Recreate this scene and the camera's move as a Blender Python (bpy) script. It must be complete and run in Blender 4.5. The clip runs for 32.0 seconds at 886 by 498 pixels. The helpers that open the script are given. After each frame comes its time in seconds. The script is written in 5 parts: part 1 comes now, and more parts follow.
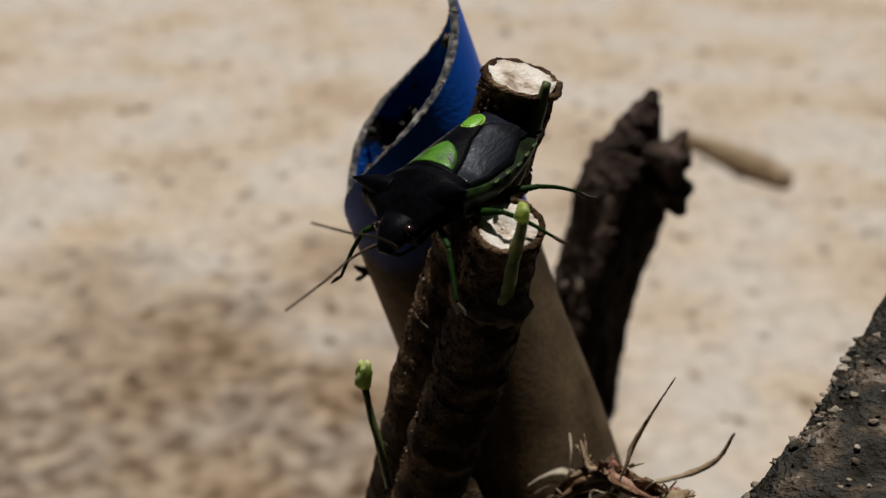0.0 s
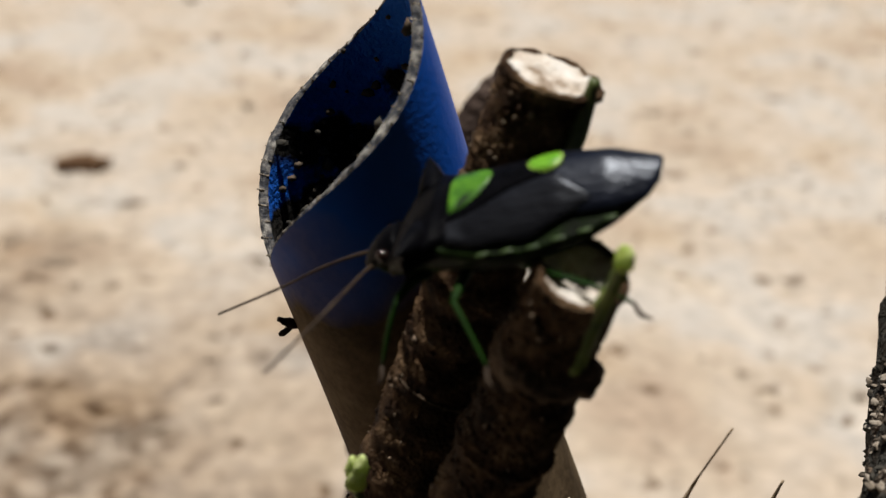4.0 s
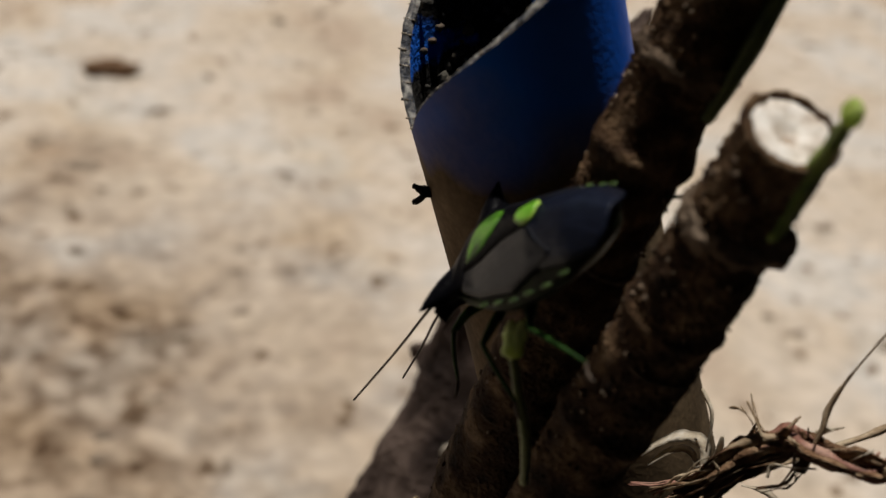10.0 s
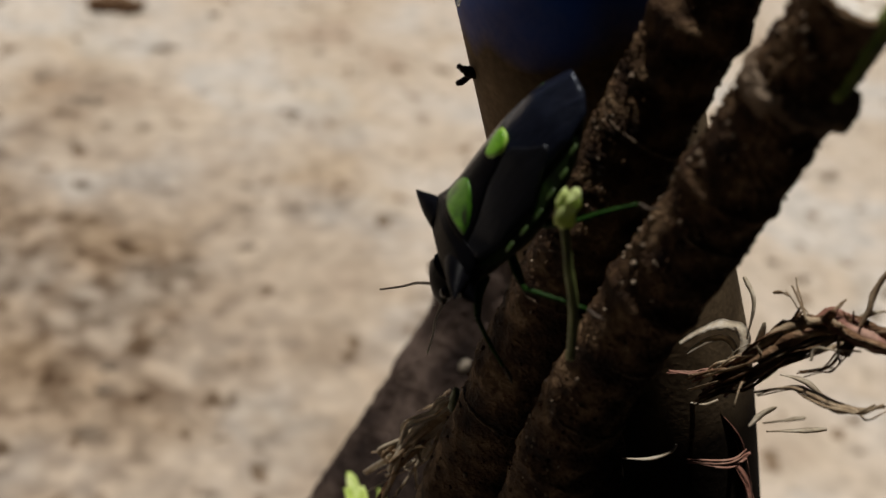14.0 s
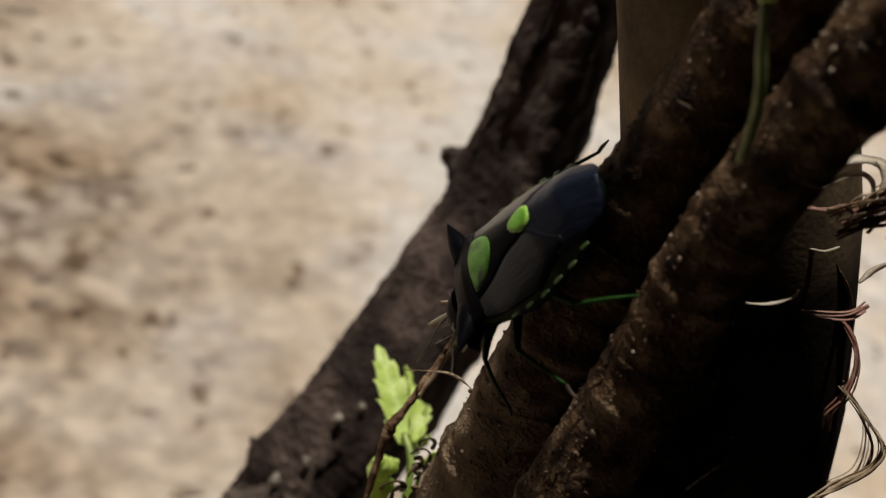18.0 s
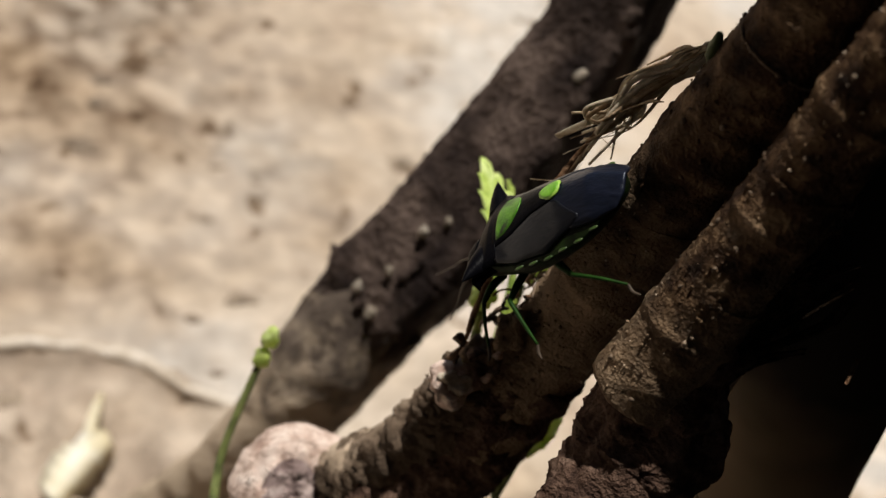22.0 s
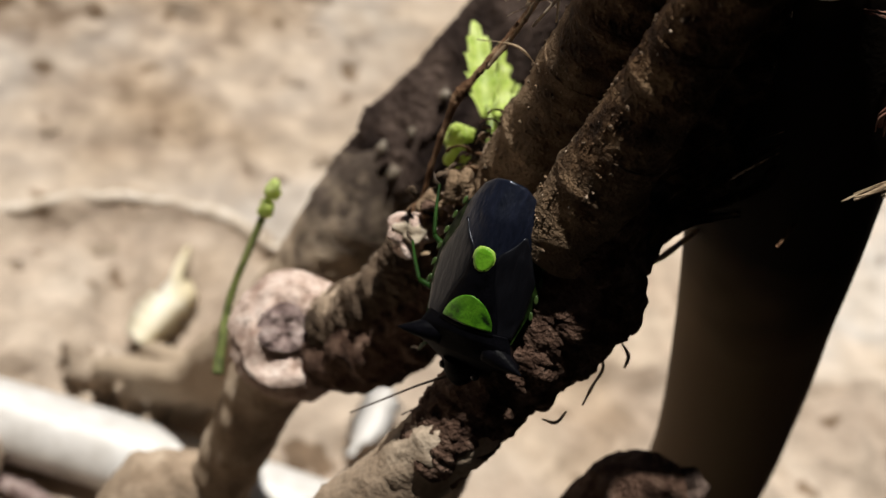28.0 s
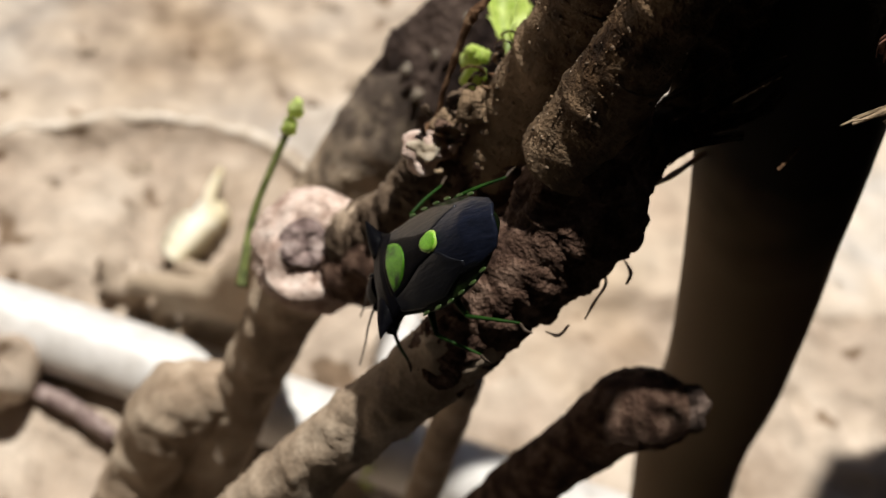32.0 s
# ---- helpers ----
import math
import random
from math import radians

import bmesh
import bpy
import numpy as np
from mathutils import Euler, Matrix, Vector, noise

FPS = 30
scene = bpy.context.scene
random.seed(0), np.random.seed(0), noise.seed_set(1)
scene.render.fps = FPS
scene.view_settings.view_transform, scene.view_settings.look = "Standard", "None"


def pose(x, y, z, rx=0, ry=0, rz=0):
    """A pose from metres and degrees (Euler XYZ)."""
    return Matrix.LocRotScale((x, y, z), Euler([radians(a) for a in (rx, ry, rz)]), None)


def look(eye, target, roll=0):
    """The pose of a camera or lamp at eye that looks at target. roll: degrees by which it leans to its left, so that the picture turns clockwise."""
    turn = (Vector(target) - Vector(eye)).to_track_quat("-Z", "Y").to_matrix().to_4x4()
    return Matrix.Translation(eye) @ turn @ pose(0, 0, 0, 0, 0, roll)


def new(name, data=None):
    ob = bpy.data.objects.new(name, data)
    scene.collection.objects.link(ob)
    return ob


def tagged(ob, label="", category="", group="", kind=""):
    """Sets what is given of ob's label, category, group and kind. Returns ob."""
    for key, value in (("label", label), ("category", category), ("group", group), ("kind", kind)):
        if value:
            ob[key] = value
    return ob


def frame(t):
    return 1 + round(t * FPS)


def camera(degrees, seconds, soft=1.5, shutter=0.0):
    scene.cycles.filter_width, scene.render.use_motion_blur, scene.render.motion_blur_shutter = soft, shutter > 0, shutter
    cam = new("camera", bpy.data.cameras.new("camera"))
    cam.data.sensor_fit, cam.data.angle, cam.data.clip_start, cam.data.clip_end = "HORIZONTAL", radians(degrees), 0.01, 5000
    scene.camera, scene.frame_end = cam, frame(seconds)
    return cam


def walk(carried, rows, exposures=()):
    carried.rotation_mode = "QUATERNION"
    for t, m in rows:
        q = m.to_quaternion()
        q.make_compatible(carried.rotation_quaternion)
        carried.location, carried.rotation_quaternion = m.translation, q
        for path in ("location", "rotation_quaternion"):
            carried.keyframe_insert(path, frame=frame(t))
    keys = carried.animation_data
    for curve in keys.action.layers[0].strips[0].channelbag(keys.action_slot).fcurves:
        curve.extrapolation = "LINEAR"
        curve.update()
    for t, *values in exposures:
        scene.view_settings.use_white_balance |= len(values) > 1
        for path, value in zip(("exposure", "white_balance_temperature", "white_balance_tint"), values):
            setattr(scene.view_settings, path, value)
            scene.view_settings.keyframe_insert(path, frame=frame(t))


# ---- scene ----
cam = camera(38.76, 32.0, soft=1.4)
PATH = [
    (0.0, pose(-0.00524, -0.11318, 0.31950, 63.320, -1.589, -2.891)),
    (0.5, pose(-0.00635, -0.11230, 0.31696, 62.355, -1.482, -3.316)),
    (1.0, pose(-0.00843, -0.11221, 0.31760, 62.213, -1.008, -3.398)),
    (1.5, pose(-0.00777, -0.11215, 0.31813, 62.267, -0.778, -3.526)),
    (2.0, pose(-0.00744, -0.11197, 0.31855, 62.366, -0.919, -4.432)),
    (2.5, pose(-0.01818, -0.10627, 0.31686, 61.958, -2.462, -10.275)),
    (3.0, pose(-0.02705, -0.08831, 0.31110, 62.069, -4.673, -17.462)),
    (3.5, pose(-0.02934, -0.08146, 0.31111, 62.438, -4.137, -18.197)),
    (5.5, pose(-0.02222, -0.07613, 0.30949, 60.291, -4.277, -17.740)),
    (6.0, pose(-0.02300, -0.07705, 0.30622, 58.031, -4.703, -17.258)),
    (6.5, pose(-0.02569, -0.08320, 0.30295, 56.552, -4.552, -16.122)),
    (7.0, pose(-0.03241, -0.08572, 0.30109, 56.295, -5.322, -15.837)),
    (7.5, pose(-0.03824, -0.08339, 0.29989, 57.627, -6.805, -16.450)),
    (8.0, pose(-0.04052, -0.07827, 0.30133, 59.164, -7.962, -17.122)),
    (8.5, pose(-0.03968, -0.07745, 0.30079, 58.851, -7.524, -16.379)),
    (9.0, pose(-0.04065, -0.07779, 0.30189, 59.591, -7.101, -16.173)),
    (9.5, pose(-0.04027, -0.07549, 0.30204, 59.705, -7.011, -16.356)),
    (10.0, pose(-0.03899, -0.07402, 0.30226, 59.355, -6.896, -16.399)),
    (10.5, pose(-0.03921, -0.07299, 0.30083, 58.911, -6.760, -16.069)),
    (11.0, pose(-0.03956, -0.07313, 0.30083, 58.906, -6.880, -16.285)),
    (11.5, pose(-0.04061, -0.07430, 0.30071, 58.999, -7.256, -16.209)),
    (12.0, pose(-0.04036, -0.07371, 0.29979, 58.599, -7.480, -16.475)),
    (12.5, pose(-0.04148, -0.07413, 0.29842, 58.188, -7.517, -16.391)),
    (13.0, pose(-0.04183, -0.07391, 0.29749, 58.181, -7.595, -16.699)),
    (13.5, pose(-0.04278, -0.07414, 0.29624, 57.770, -7.703, -16.552)),
    (14.0, pose(-0.04296, -0.07569, 0.29580, 57.242, -7.767, -16.051)),
    (14.5, pose(-0.04283, -0.07842, 0.29510, 56.604, -7.445, -15.210)),
    (16.5, pose(-0.05755, -0.07120, 0.27837, 57.251, -12.596, -18.512)),
    (17.0, pose(-0.05861, -0.07078, 0.27689, 56.739, -12.612, -18.277)),
    (17.5, pose(-0.05792, -0.06953, 0.27633, 56.624, -12.538, -18.386)),
    (18.0, pose(-0.05737, -0.06931, 0.27563, 56.082, -12.670, -18.282)),
    (18.5, pose(-0.05629, -0.06896, 0.27449, 54.865, -12.666, -17.865)),
    (19.0, pose(-0.05682, -0.06811, 0.27323, 54.481, -12.924, -17.724)),
    (19.5, pose(-0.06125, -0.06551, 0.26894, 54.547, -14.942, -18.712)),
    (20.0, pose(-0.06413, -0.06235, 0.26698, 54.227, -15.258, -18.425)),
    (20.5, pose(-0.06567, -0.06118, 0.26649, 53.015, -16.981, -18.472)),
    (21.0, pose(-0.06721, -0.06022, 0.26487, 51.826, -17.779, -18.053)),
    (21.5, pose(-0.06877, -0.06255, 0.26533, 49.539, -16.962, -16.590)),
    (22.0, pose(-0.06642, -0.06749, 0.27027, 47.742, -15.084, -14.758)),
    (22.5, pose(-0.06433, -0.07025, 0.27513, 47.179, -14.350, -13.880)),
    (23.0, pose(-0.06217, -0.07273, 0.27686, 46.547, -13.908, -13.221)),
    (23.5, pose(-0.06079, -0.07305, 0.27736, 46.363, -13.671, -13.415)),
    (24.0, pose(-0.06095, -0.07480, 0.27853, 46.448, -13.395, -13.345)),
    (24.5, pose(-0.06055, -0.07576, 0.28018, 46.681, -13.372, -13.309)),
    (26.5, pose(-0.05653, -0.07757, 0.27782, 44.516, -11.945, -11.378)),
    (27.0, pose(-0.05632, -0.07940, 0.27921, 43.087, -10.332, -8.735)),
    (27.5, pose(-0.05063, -0.07864, 0.27848, 41.084, -10.152, -7.446)),
    (28.0, pose(-0.04801, -0.07822, 0.27893, 40.608, -11.375, -8.486)),
    (28.5, pose(-0.04916, -0.08035, 0.27972, 40.176, -10.687, -7.511)),
    (29.0, pose(-0.04889, -0.08507, 0.28057, 38.712, -10.256, -6.545)),
    (29.5, pose(-0.04910, -0.08479, 0.27950, 38.204, -11.109, -6.931)),
    (30.0, pose(-0.04699, -0.08316, 0.28032, 37.682, -11.101, -7.100)),
    (30.5, pose(-0.04680, -0.08360, 0.28111, 37.269, -10.873, -6.856)),
    (31.0, pose(-0.04560, -0.08286, 0.28155, 36.958, -11.106, -6.671)),
    (31.5, pose(-0.04548, -0.08320, 0.28244, 36.903, -10.877, -6.570)),
    (32.0, pose(-0.04596, -0.08284, 0.28220, 37.069, -10.689, -6.437)),
]
EXPOSURES = [(0.0, -0.43), (2.0, -0.43), (3.5, -0.13), (6.0, 0.00), (8.0, -0.18), (14.0, -0.40), (20.0, -0.10), (24.5, 0.16), (28.0, 0.12), (32.0, 0.25)]
walk(cam, PATH, EXPOSURES)
cam.data.dof.use_dof = True
cam.data.dof.focus_distance = 0.120
cam.data.dof.aperture_fstop = 30.0

# ---- world, sun ----
world = bpy.data.worlds.new("world")
scene.world = world
world.use_nodes = True
sky = world.node_tree.nodes.new("ShaderNodeTexSky")
sky.sky_type = "NISHITA"
sky.sun_disc = False
sky.sun_elevation = radians(79.6)
sky.sun_rotation = radians(-1.6)
world.node_tree.links.new(sky.outputs["Color"], world.node_tree.nodes["Background"].inputs["Color"])
world.node_tree.nodes["Background"].inputs["Strength"].default_value = 0.038
sun_data = bpy.data.lights.new("sun", "SUN")
sun_data.energy, sun_data.angle, sun_data.color = 5.2, radians(1.5), (1.0, 0.955, 0.885)
sun = new("sun", sun_data)
sun.matrix_world = look((-0.005, 0.18, 0.9837), (0, 0, 0))

K = 0.0014          # metres in one plan unit


def at(x, y, z):
    """A place of the plan, in metres."""
    return Vector((x * K, y * K, z * K))


# ---- materials ----
def material(name, colours, scale=300.0, detail=6.0, rough=0.8, bump=0.3, depth=0.0006, metal=0.0, fine=None, stretch=None, spec=0.5, ior=1.5):
    """A mottled surface: colours along a noise, a finer noise over it, and relief from both."""
    m = bpy.data.materials.new(name)
    m.use_nodes = True
    nt = m.node_tree
    bsdf = nt.nodes["Principled BSDF"]
    coord = nt.nodes.new("ShaderNodeTexCoord")
    mapping = nt.nodes.new("ShaderNodeMapping")
    mapping.inputs["Scale"].default_value = stretch or (1, 1, 1)
    nt.links.new(coord.outputs["Object"], mapping.inputs["Vector"])
    big = nt.nodes.new("ShaderNodeTexNoise")
    big.inputs["Scale"].default_value, big.inputs["Detail"].default_value = scale, detail
    small = nt.nodes.new("ShaderNodeTexNoise")
    small.inputs["Scale"].default_value, small.inputs["Detail"].default_value = fine or scale * 7, 4
    for n in (big, small):
        nt.links.new(mapping.outputs["Vector"], n.inputs["Vector"])
    ramp = nt.nodes.new("ShaderNodeValToRGB")
    els = ramp.color_ramp.elements
    lo, hi = 0.32, 0.68
    for i, c in enumerate(colours):
        p = lo + (hi - lo) * i / max(1, len(colours) - 1)
        e = els[i] if i < 2 else els.new(p)
        e.position, e.color = p, (*c, 1)
    nt.links.new(big.outputs["Fac"], ramp.inputs["Fac"])
    mix = nt.nodes.new("ShaderNodeMix")
    mix.data_type, mix.blend_type = "RGBA", "OVERLAY"
    mix.inputs["Factor"].default_value = 0.45
    nt.links.new(ramp.outputs["Color"], mix.inputs[6])
    nt.links.new(small.outputs["Fac"], mix.inputs[7])
    nt.links.new(mix.outputs[2], bsdf.inputs["Base Color"])
    add = nt.nodes.new("ShaderNodeMath")
    add.operation = "ADD"
    nt.links.new(big.outputs["Fac"], add.inputs[0])
    nt.links.new(small.outputs["Fac"], add.inputs[1])
    bm_ = nt.nodes.new("ShaderNodeBump")
    bm_.inputs["Strength"].default_value, bm_.inputs["Distance"].default_value = bump, depth
    nt.links.new(add.outputs["Value"], bm_.inputs["Height"])
    nt.links.new(bm_.outputs["Normal"], bsdf.inputs["Normal"])
    bsdf.inputs["Roughness"].default_value = rough
    bsdf.inputs["Metallic"].default_value = metal
    bsdf.inputs["Specular IOR Level"].default_value = spec
    bsdf.inputs["IOR"].default_value = ior
    return m


def soil_material(name, colours, scale, bump):
    """Dry soil with ochre and grey patches, and dark spots that paint the shade in pits."""
    m = material(name, colours, scale, 5.0, 0.95, bump, 0.003, fine=120, spec=0.2)
    nt = m.node_tree
    bsdf = nt.nodes["Principled BSDF"]
    coord = next(n for n in nt.nodes if n.type == "TEX_COORD")
    old = bsdf.inputs["Base Color"].links[0].from_socket

    def noise_node(scale, detail, lo, hi, low, high):
        n = nt.nodes.new("ShaderNodeTexNoise")
        n.inputs["Scale"].default_value, n.inputs["Detail"].default_value = scale, detail
        nt.links.new(coord.outputs["Object"], n.inputs["Vector"])
        r = nt.nodes.new("ShaderNodeValToRGB")
        r.color_ramp.elements[0].position, r.color_ramp.elements[0].color = lo, (*low, 1)
        r.color_ramp.elements[1].position, r.color_ramp.elements[1].color = hi, (*high, 1)
        nt.links.new(n.outputs["Fac"], r.inputs["Fac"])
        return r.outputs["Color"]

    def times(a, b, share):
        mul = nt.nodes.new("ShaderNodeMix")
        mul.data_type, mul.blend_type = "RGBA", "MULTIPLY"
        mul.inputs["Factor"].default_value = share
        nt.links.new(a, mul.inputs[6])
        nt.links.new(b, mul.inputs[7])
        return mul.outputs[2]

    # a browner mottled patch behind the stems, yellowish stains, and pit shade painted as small dark spots
    white = (1, 1, 1)
    away = nt.nodes.new("ShaderNodeVectorMath")
    away.operation = "DISTANCE"
    away.inputs[1].default_value = (-0.10, 0.33, 0)
    nt.links.new(coord.outputs["Object"], away.inputs[0])
    wob = nt.nodes.new("ShaderNodeTexNoise")
    wob.inputs["Scale"].default_value, wob.inputs["Detail"].default_value = 16, 5
    nt.links.new(coord.outputs["Object"], wob.inputs["Vector"])
    reach = nt.nodes.new("ShaderNodeMath")
    reach.operation = "MULTIPLY_ADD"
    reach.inputs[1].default_value = 0.34
    nt.links.new(wob.outputs["Fac"], reach.inputs[0])
    nt.links.new(away.outputs["Value"], reach.inputs[2])
    patch = nt.nodes.new("ShaderNodeMapRange")
    patch.inputs["From Min"].default_value, patch.inputs["From Max"].default_value = 0.25, 0.40
    nt.links.new(reach.outputs["Value"], patch.inputs["Value"])

    def only_inside(colour):
        gate = nt.nodes.new("ShaderNodeMix")
        gate.data_type = "RGBA"
        gate.inputs[7].default_value = (1, 1, 1, 1)
        nt.links.new(patch.outputs["Result"], gate.inputs["Factor"])
        nt.links.new(colour, gate.inputs[6])
        return gate.outputs[2]

    c = times(old, only_inside(noise_node(85, 3, 0.36, 0.62, (0.28, 0.222, 0.175), (0.71, 0.65, 0.58))), 1.0)
    c = times(c, noise_node(15, 4, 0.34, 0.46, (0.88, 0.78, 0.62), white), 0.4)
    c = times(c, noise_node(64, 2, 0.305, 0.365, (0.34, 0.275, 0.21), white), 0.9)
    nt.links.new(c, bsdf.inputs["Base Color"])
    return m


def pipe_material():
    """Blue plastic near the cut end, coated with dried mud further down, with shade painted on as a black band."""
    m = material("blue_pipe", [(0.06, 0.041, 0.024), (0.125, 0.087, 0.050), (0.19, 0.135, 0.08)], 120, 6, 0.75, 0.14, 0.0004, fine=1500, spec=0.12)
    nt = m.node_tree
    bsdf = nt.nodes["Principled BSDF"]
    mud = bsdf.inputs["Base Color"].links[0].from_socket
    coord = next(n for n in nt.nodes if n.type == "TEX_COORD")
    sep = nt.nodes.new("ShaderNodeSeparateXYZ")
    nt.links.new(coord.outputs["Object"], sep.inputs["Vector"])
    wob = nt.nodes.new("ShaderNodeTexNoise")
    wob.inputs["Scale"].default_value = 90
    nt.links.new(coord.outputs["Object"], wob.inputs["Vector"])
    lean = nt.nodes.new("ShaderNodeMath")
    lean.operation = "MULTIPLY_ADD"
    lean.inputs[1].default_value = 0.018
    nt.links.new(wob.outputs["Fac"], lean.inputs[0])
    nt.links.new(sep.outputs["Z"], lean.inputs[2])
    step = nt.nodes.new("ShaderNodeMapRange")
    step.inputs["From Min"].default_value, step.inputs["From Max"].default_value = 181 * K + 0.009, 187.5 * K + 0.009
    nt.links.new(lean.outputs["Value"], step.inputs["Value"])
    # near-black band painted into the colour for the shade below the tuft
    shade_edge = nt.nodes.new("ShaderNodeMapRange")
    shade_edge.inputs["From Min"].default_value, shade_edge.inputs["From Max"].default_value = 152 * K + 0.009, 163 * K + 0.009
    nt.links.new(lean.outputs["Value"], shade_edge.inputs["Value"])
    shade_band = nt.nodes.new("ShaderNodeMix")
    shade_band.data_type = "RGBA"
    shade_band.inputs[6].default_value = (0.013, 0.0088, 0.0055, 1)
    nt.links.new(shade_edge.outputs["Result"], shade_band.inputs["Factor"])
    nt.links.new(mud, shade_band.inputs[7])
    # below the black band the pipe turns mud brown again
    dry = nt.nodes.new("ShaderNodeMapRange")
    dry.inputs["From Min"].default_value, dry.inputs["From Max"].default_value = 128 * K + 0.009, 114 * K + 0.009
    nt.links.new(lean.outputs["Value"], dry.inputs["Value"])
    foot = nt.nodes.new("ShaderNodeMix")
    foot.data_type = "RGBA"
    foot.inputs[7].default_value = (0.17, 0.122, 0.074, 1)
    nt.links.new(dry.outputs["Result"], foot.inputs["Factor"])
    nt.links.new(shade_band.outputs[2], foot.inputs[6])
    mud = foot.outputs[2]
    blue = nt.nodes.new("ShaderNodeMix")
    blue.data_type = "RGBA"
    blue.inputs[7].default_value = (0.010, 0.105, 0.56, 1)
    nt.links.new(mud, blue.inputs[6])
    nt.links.new(step.outputs["Result"], blue.inputs["Factor"])
    nt.links.new(blue.outputs[2], bsdf.inputs["Base Color"])
    gloss = nt.nodes.new("ShaderNodeMapRange")
    gloss.inputs["To Min"].default_value, gloss.inputs["To Max"].default_value = 0.8, 0.45
    nt.links.new(step.outputs["Result"], gloss.inputs["Value"])
    nt.links.new(gloss.outputs["Result"], bsdf.inputs["Roughness"])
    return m


def bore_material():
    """Blue plastic inside near the cut end, mottled black further down."""
    m = material("blue_black_bore", [(0.005, 0.005, 0.005), (0.012, 0.011, 0.010), (0.03, 0.027, 0.024)], 420, 7, 0.9, 1.0, 0.0008, fine=2000, spec=0.1)
    nt = m.node_tree
    bsdf = nt.nodes["Principled BSDF"]
    dirt = bsdf.inputs["Base Color"].links[0].from_socket
    coord = next(n for n in nt.nodes if n.type == "TEX_COORD")
    sep = nt.nodes.new("ShaderNodeSeparateXYZ")
    nt.links.new(coord.outputs["Object"], sep.inputs["Vector"])
    wob = nt.nodes.new("ShaderNodeTexNoise")
    wob.inputs["Scale"].default_value, wob.inputs["Detail"].default_value = 130, 6
    nt.links.new(coord.outputs["Object"], wob.inputs["Vector"])
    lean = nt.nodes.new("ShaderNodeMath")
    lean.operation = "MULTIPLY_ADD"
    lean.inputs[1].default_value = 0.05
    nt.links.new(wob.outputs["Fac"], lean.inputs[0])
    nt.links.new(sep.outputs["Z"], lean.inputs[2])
    # black below this height, blue above, with a ragged edge
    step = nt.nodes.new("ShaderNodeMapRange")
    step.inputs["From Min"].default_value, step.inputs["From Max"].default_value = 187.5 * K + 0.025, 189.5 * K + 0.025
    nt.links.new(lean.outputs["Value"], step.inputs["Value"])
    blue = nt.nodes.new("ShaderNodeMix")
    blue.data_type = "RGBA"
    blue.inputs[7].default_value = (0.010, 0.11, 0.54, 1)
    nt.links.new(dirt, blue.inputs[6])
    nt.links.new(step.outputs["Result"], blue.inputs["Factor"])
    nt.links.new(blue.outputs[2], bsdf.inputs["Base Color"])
    return m


def leafy(m, share=0.45):
    """Lets some light through a thin leaf or fibre."""
    nt = m.node_tree
    bsdf, out = nt.nodes["Principled BSDF"], nt.nodes["Material Output"]
    thin = nt.nodes.new("ShaderNodeBsdfTranslucent")
    mix = nt.nodes.new("ShaderNodeMixShader")
    mix.inputs["Fac"].default_value = share
    nt.links.new(bsdf.inputs["Base Color"].links[0].from_socket, thin.inputs["Color"])
    nt.links.new(bsdf.outputs["BSDF"], mix.inputs[1])
    nt.links.new(thin.outputs["BSDF"], mix.inputs[2])
    nt.links.new(mix.outputs["Shader"], out.inputs["Surface"])
    return m


def paled_below(m, top, depth, share):
    """Paler brown mixed over the lower bark, fading out upwards in a ragged edge."""
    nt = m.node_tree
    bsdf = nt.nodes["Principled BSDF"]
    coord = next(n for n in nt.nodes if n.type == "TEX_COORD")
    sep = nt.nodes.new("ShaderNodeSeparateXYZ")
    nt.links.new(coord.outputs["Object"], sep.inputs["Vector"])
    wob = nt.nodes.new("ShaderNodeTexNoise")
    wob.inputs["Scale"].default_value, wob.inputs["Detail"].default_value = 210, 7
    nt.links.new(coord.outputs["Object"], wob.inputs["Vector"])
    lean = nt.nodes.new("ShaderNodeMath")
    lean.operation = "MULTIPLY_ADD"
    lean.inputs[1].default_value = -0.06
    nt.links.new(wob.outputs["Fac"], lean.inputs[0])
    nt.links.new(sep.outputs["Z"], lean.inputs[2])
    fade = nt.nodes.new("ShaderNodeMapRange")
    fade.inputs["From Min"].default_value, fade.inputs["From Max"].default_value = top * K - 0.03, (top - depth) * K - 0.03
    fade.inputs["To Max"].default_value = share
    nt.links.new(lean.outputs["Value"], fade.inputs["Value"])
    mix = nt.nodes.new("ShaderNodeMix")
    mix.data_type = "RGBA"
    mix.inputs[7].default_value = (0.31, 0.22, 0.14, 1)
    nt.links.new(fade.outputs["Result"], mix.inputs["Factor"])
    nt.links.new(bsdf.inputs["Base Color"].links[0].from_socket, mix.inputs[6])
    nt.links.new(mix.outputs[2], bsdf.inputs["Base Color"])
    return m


SOIL = soil_material("pale_soil_crust", [(0.384, 0.300, 0.228), (0.443, 0.365, 0.285), (0.483, 0.410, 0.336), (0.468, 0.430, 0.388), (0.522, 0.455, 0.383)], 11.0, 0.6)
SOIL_LIP = material("pale_soil_lip", [(0.46, 0.385, 0.305), (0.56, 0.49, 0.41), (0.62, 0.56, 0.49)], 160, 7, 0.95, 0.6, 0.0006, fine=1200, spec=0.1)
SOIL_LOOSE = soil_material("brown_loose_soil", [(0.266, 0.205, 0.153), (0.360, 0.290, 0.228), (0.424, 0.350, 0.279), (0.483, 0.410, 0.336)], 26.0, 0.9)
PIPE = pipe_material()
